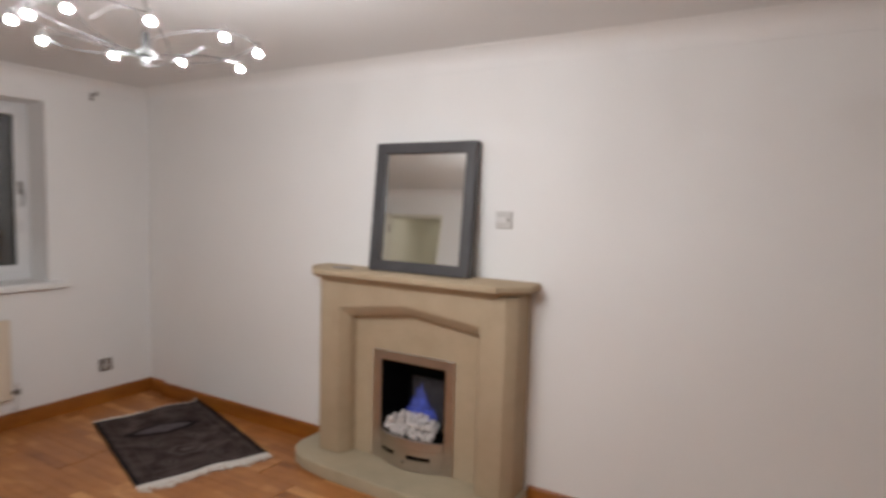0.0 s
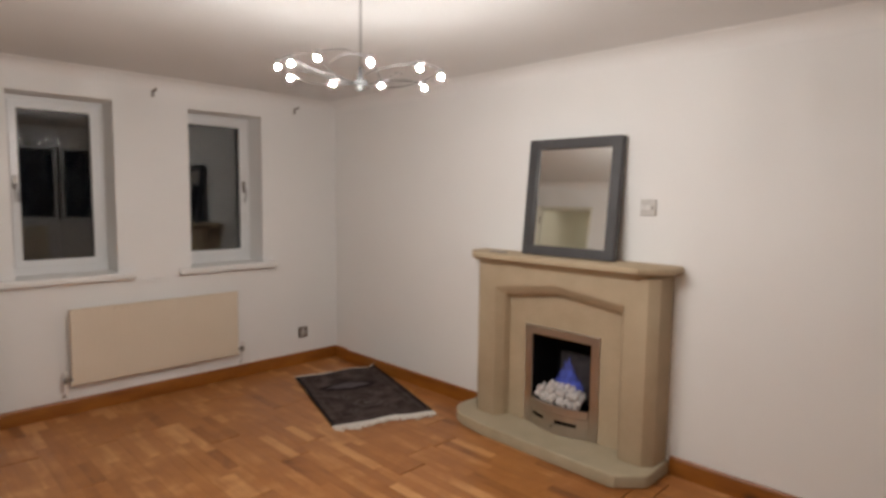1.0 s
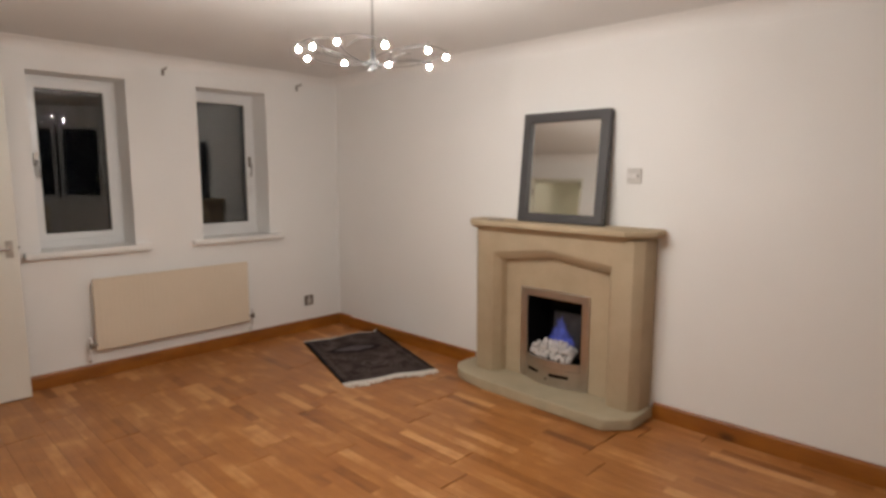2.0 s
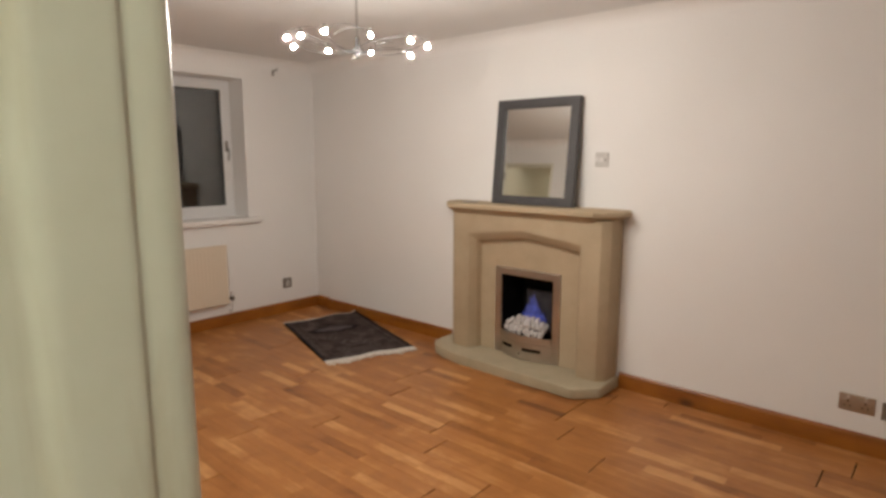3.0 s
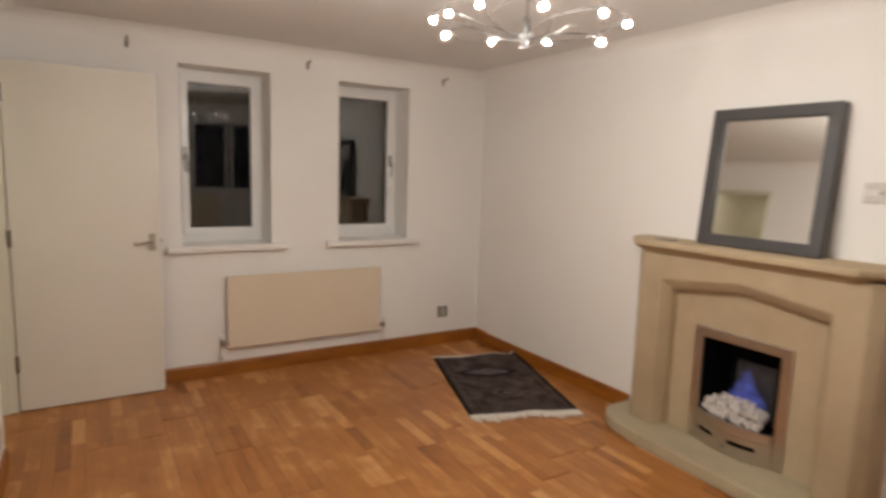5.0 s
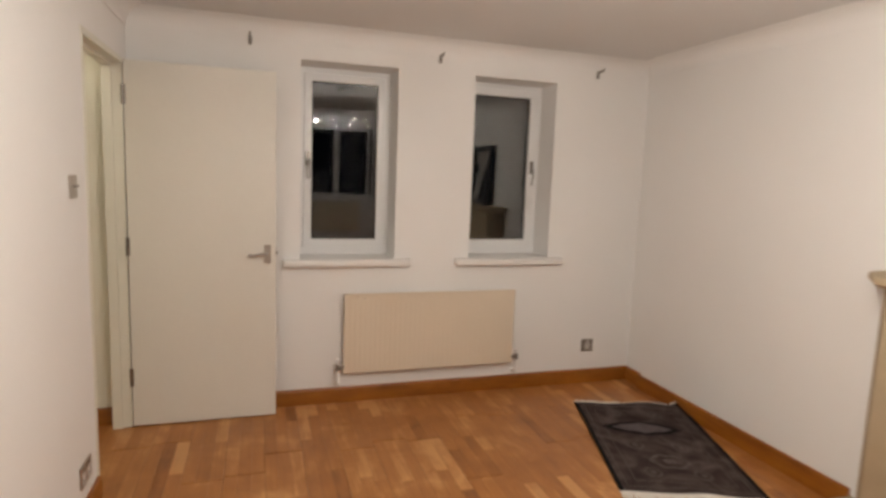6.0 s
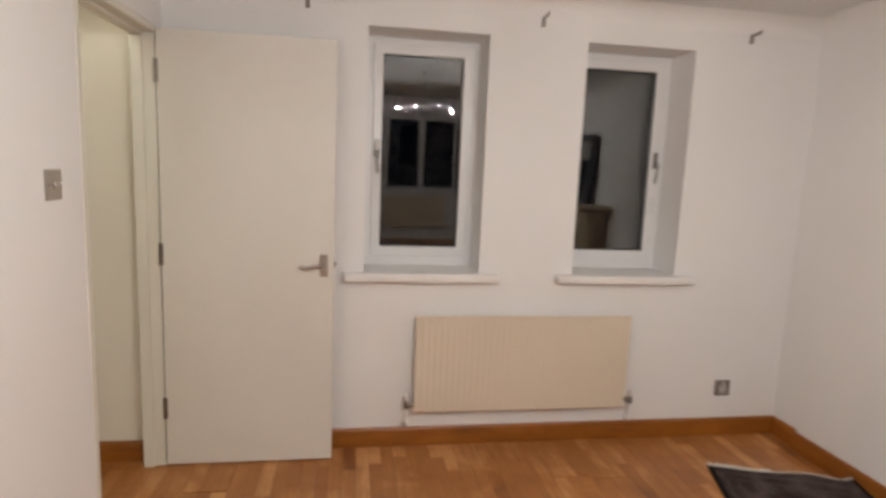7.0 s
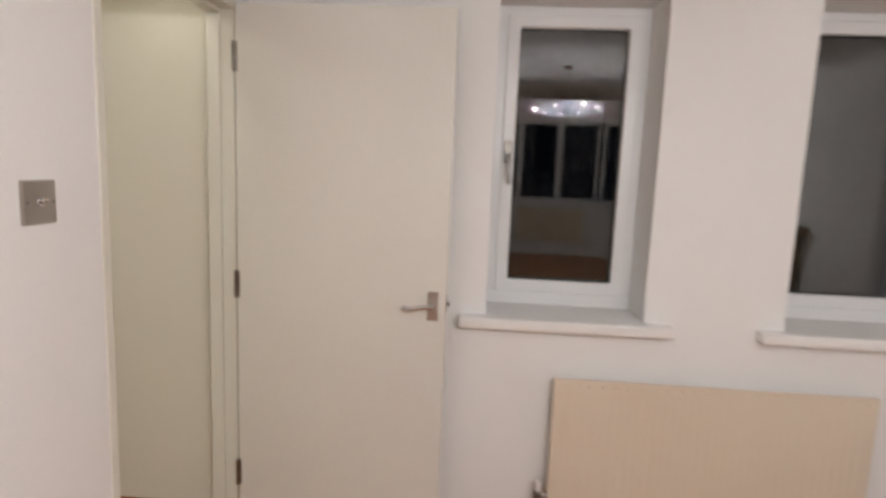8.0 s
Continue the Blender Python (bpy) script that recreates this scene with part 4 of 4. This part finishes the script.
# ---- rug ----
def rug():
    o = Vector((-2.726, 2.017, 0))
    ux = Vector((-1.110, 0.379, 0)).normalized()
    uy = Vector((0.254, 0.657, 0)).normalized()
    L, Wd, F = 1.20, 0.705, 0.055

    def lift(p):
        """Floor point to the rug's lie: small ripples, and the corner at the wall turned up."""
        u, v = (p - o).dot(ux), (p - o).dot(uy)
        z = 0.0075 + 0.012 * max(0.0, noise.noise(Vector((p.x * 4.2, p.y * 4.2, 3.0))))
        z += 0.030 * math.exp(-((u - 1.13) / 0.07) ** 2 - ((v - 0.42) / 0.17) ** 2)
        z += 0.010 * math.exp(-((u - 0.77) / 0.10) ** 2 - ((v - 0.33) / 0.20) ** 2)
        z += 0.012 * math.exp(-((u - 0.05) / 0.06) ** 2 - ((v - 0.40) / 0.10) ** 2)
        over = p.y - (YN - 0.045)
        if over > 0:
            p = Vector((p.x, YN - 0.045 + 0.024 * math.tanh(over / 0.05), 0))
            z += 0.5 * over
        return Vector((p.x, p.y, z))

    base = empty("rug", pose(o.x, o.y, 0), "worn charcoal patterned rug with cream fringes, one corner against the wall", "rug")
    inv = Matrix.Translation((-o.x, -o.y, 0))

    def sheet(u0, u1, v0, v1, nu, nv, dz, thick):
        b = bmesh.new()
        top = []
        for i in range(nu + 1):
            row = []
            for j in range(nv + 1):
                p = o + ux * (u0 + (u1 - u0) * i / nu) + uy * (v0 + (v1 - v0) * j / nv)
                q = lift(p)
                row.append(b.verts.new((q.x, q.y, q.z + dz)))
            top.append(row)
        low = [[b.verts.new((v.co.x, v.co.y, v.co.z - thick)) for v in r] for r in top]
        for i in range(nu):
            for j in range(nv):
                b.faces.new((top[i][j], top[i + 1][j], top[i + 1][j + 1], top[i][j + 1]))
                b.faces.new((low[i][j], low[i][j + 1], low[i + 1][j + 1], low[i + 1][j]))
        rim = [(i, 0) for i in range(nu)] + [(nu, j) for j in range(nv)] + [(i, nv) for i in range(nu, 0, -1)] + [(0, j) for j in range(nv, 0, -1)]
        for a, c in zip(rim, rim[1:] + rim[:1]):
            b.faces.new((top[a[0]][a[1]], low[a[0]][a[1]], low[c[0]][c[1]], top[c[0]][c[1]]))
        bmesh.ops.recalc_face_normals(b, faces=b.faces[:])
        return moved(b, inv)

    part("woven_field", sheet(F, L - F, 0.024, Wd - 0.024, 40, 24, 0.0, 0.006), M_RUG, base, smooth=60)
    part("side_binding", sheet(F, L - F, 0.0, 0.0235, 40, 2, 0.001, 0.007), M_RUGEDGE, base, "black bound edge")
    part("side_binding", sheet(F, L - F, Wd - 0.0235, Wd, 40, 2, 0.001, 0.007), M_RUGEDGE, base, "black bound edge")
    # medallion and border motifs woven in a lighter yarn
    def motif(poly, dz, m_):
        b = bmesh.new()
        vs = []
        for u, v in poly:
            q = lift(o + ux * u + uy * v)
            vs.append(b.verts.new((q.x, q.y, q.z + dz)))
        c = lift(o + ux * (sum(p[0] for p in poly) / len(poly)) + uy * (sum(p[1] for p in poly) / len(poly)))
        cv = b.verts.new((c.x, c.y, c.z + dz))
        for i in range(len(vs)):
            b.faces.new((vs[i], vs[(i + 1) % len(vs)], cv))
        bmesh.ops.recalc_face_normals(b, faces=b.faces[:])
        part("woven_motif", moved(b, inv), m_, base)

    def leaf(cu, cv, hu, hv, wob=0.0):
        out = []
        for k in range(28):
            a = 2 * math.pi * k / 28
            s = 1 + wob * math.cos(6 * a)
            out.append((cu + hu * s * math.sin(a) * (0.55 + 0.45 * abs(math.sin(a))), cv + hv * math.cos(a)))
        return out

    def medallion(cu, cv, hu, hv, wob):
        """Long hexagon with scalloped flanks and pointed ends."""
        up = []
        for k in range(21):
            v = -1 + k / 10
            up.append((hu * min(1.0, (1 - abs(v)) * 1.5 + 0.02) * (1 + wob * math.cos(9.4 * v)), hv * v))
        return [(cu + a, cv + b) for a, b in up] + [(cu - a, cv + b) for a, b in reversed(up)]

    motif(medallion(0.775, 0.325, 0.086, 0.235, 0.10), 0.0018, M_RUGEDGE)
    motif(medallion(0.772, 0.325, 0.058, 0.178, 0.16), 0.0034, M_RUGLIGHT)
    def band(u0, u1, v0, v1, m_, dz=0.0012):
        part("woven_line", sheet(u0, u1, v0, v1, max(2, int((u1 - u0) / 0.03)), max(2, int((v1 - v0) / 0.03)), dz, 0.002), m_, base)

    for ins, wd in ((0.050, 0.005), (0.105, 0.004)):
        band(F + ins, L - F - ins, ins, ins + wd, M_RUGLINE)
        band(F + ins, L - F - ins, Wd - ins - wd, Wd - ins, M_RUGLINE)
        band(F + ins, F + ins + wd, ins + wd, Wd - ins - wd, M_RUGLINE)
        band(L - F - ins - wd, L - F - ins, ins + wd, Wd - ins - wd, M_RUGLINE)
    for cu, cv, hu, hv in ((0.56, 0.22, 0.055, 0.05), (0.56, 0.47, 0.055, 0.05), (0.99, 0.22, 0.045, 0.045), (0.99, 0.47, 0.045, 0.045), (0.38, 0.35, 0.075, 0.11), (0.25, 0.22, 0.05, 0.045), (0.25, 0.47, 0.05, 0.045)):
        motif(leaf(cu, cv, hu, hv, 0.14), 0.0012, M_RUGLINE)
        motif(leaf(cu, cv, hu * 0.78, hv * 0.78, 0.14), 0.0020, M_RUG)
        motif(leaf(cu, cv, hu * 0.35, hv * 0.35, 0.14), 0.0028, M_RUGLINE)
    # fringes: many short twisted threads at both ends
    rg = random.Random(11)
    for end in (0, 1):
        b = bmesh.new()
        for k in range(150):
            v = Wd * (k + 0.5) / 150
            u0 = F if end == 0 else L - F
            s = -1 if end == 0 else 1
            ln = F * (rg.uniform(1.05, 1.65) * (1 + 0.22 * math.sin(v * 14) + 0.12 * math.sin(v * 61)) if end == 0 else (rg.uniform(0.3, 0.9) if v < 0.30 else rg.uniform(0.08, 0.25)))
            dv = rg.uniform(-0.012, 0.012)
            pts = []
            for i in range(4):
                t = i / 3
                q = lift(o + ux * (u0 + s * (ln * t - 0.004)) + uy * (v + dv * t * t))
                pts.append(Vector((q.x, q.y, q.z - 0.002 - 0.002 * t + 0.004 * math.sin(3 * t) * rg.random())))
            join(b, tube(pts, 0.0032, 5))
        tagged(part("fringe", moved(b, inv), M_FRINGE, base, "cream cotton fringe", smooth=60), kind="stuff")


rug()

# ---- floor ----
floor = thing("floor", box(-4.55, 2.2, -2.4, 3.2, -0.06, -0.014), M_UNDER, "warm orange-brown oak strip floor", "floor", kind="structure")
BW, GAP = 0.188, 0.0008
SW = (BW - GAP) / 3


def strip_mesh(length):
    g, e = 0.0001, 0.0008
    lo = [(g, g), (length - g, g), (length - g, SW - g), (g, SW - g)]
    hi = [(g + e, g + e), (length - g - e, g + e), (length - g - e, SW - g - e), (g + e, SW - g - e)]
    return [(x, y, -0.013) for x, y in lo] + [(x, y, -e) for x, y in lo] + [(x, y, 0.0) for x, y in hi]


FACES = [(8, 9, 10, 11)] + [(a + k, a + (k + 1) % 4, a + 4 + (k + 1) % 4, a + 4 + k) for a in (0, 4) for k in range(4)]
STRIPS = {}


def strip_data(length):
    key = round(length * 100)
    if key not in STRIPS:
        me = bpy.data.meshes.new("floor_strip")
        me.from_pydata(strip_mesh(key / 100), [], FACES)
        me.materials.append(M_OAK)
        STRIPS[key] = me
    return STRIPS[key]


# boards three strips wide; the strips of a board end together
rf = random.Random(21)
rest_v, rest_f, count = [], [], 0
SPLITS = {1.05: ((0.52, 0.53), (0.35, 0.40, 0.30), (0.60, 0.45), (0.28, 0.45, 0.32)),
          1.20: ((0.40, 0.42, 0.38), (0.62, 0.58), (0.30, 0.55, 0.35), (0.45, 0.45, 0.30)),
          1.32: ((0.44, 0.44, 0.44), (0.66, 0.66), (0.35, 0.57, 0.40), (0.50, 0.30, 0.52))}
row_y = 1.179 - BW * 18
while row_y < 3.0:
    x = -4.25 - rf.uniform(0.0, 0.6)
    while x < 2.05:
        board = rf.choice((1.05, 1.20, 1.32))
        for k in range(3):
            xs, y = x, row_y + k * SW
            lengths = list(rf.choice(SPLITS[board]))
            rf.shuffle(lengths)
            for ln in lengths:
                # the floor stops under the bay walls
                ln = round(min(ln, (2.05 if 0.25 < y < 2.45 else 1.55) - xs), 2)
                if ln < 0.02:
                    break
                z = rf.uniform(-0.0002, 0.0)
                if count < 300 and -3.0 < xs + ln / 2 < 0.2 and 0.1 < y < 2.45 and xs > -4.4:
                    o = new("floor_strip", strip_data(ln))
                    o.parent = floor
                    o.matrix_basis = pose(xs, y, z)
                    count += 1
                elif xs + ln > -4.4:
                    n0 = len(rest_v)
                    rest_v += [(p[0] + xs, p[1] + y, p[2] + z) for p in strip_mesh(ln)]
                    rest_f += [tuple(i + n0 for i in f) for f in FACES]
                xs += ln
        x += board + 0.0060
    row_y += BW
me = bpy.data.meshes.new("floor_strips_rest")
me.from_pydata(rest_v, [], rest_f)
me.materials.append(M_OAK_REST)
o = new("floor_strips_rest", me)
o.parent = floor
tagged(o, "oak floor strips", kind="stuff")
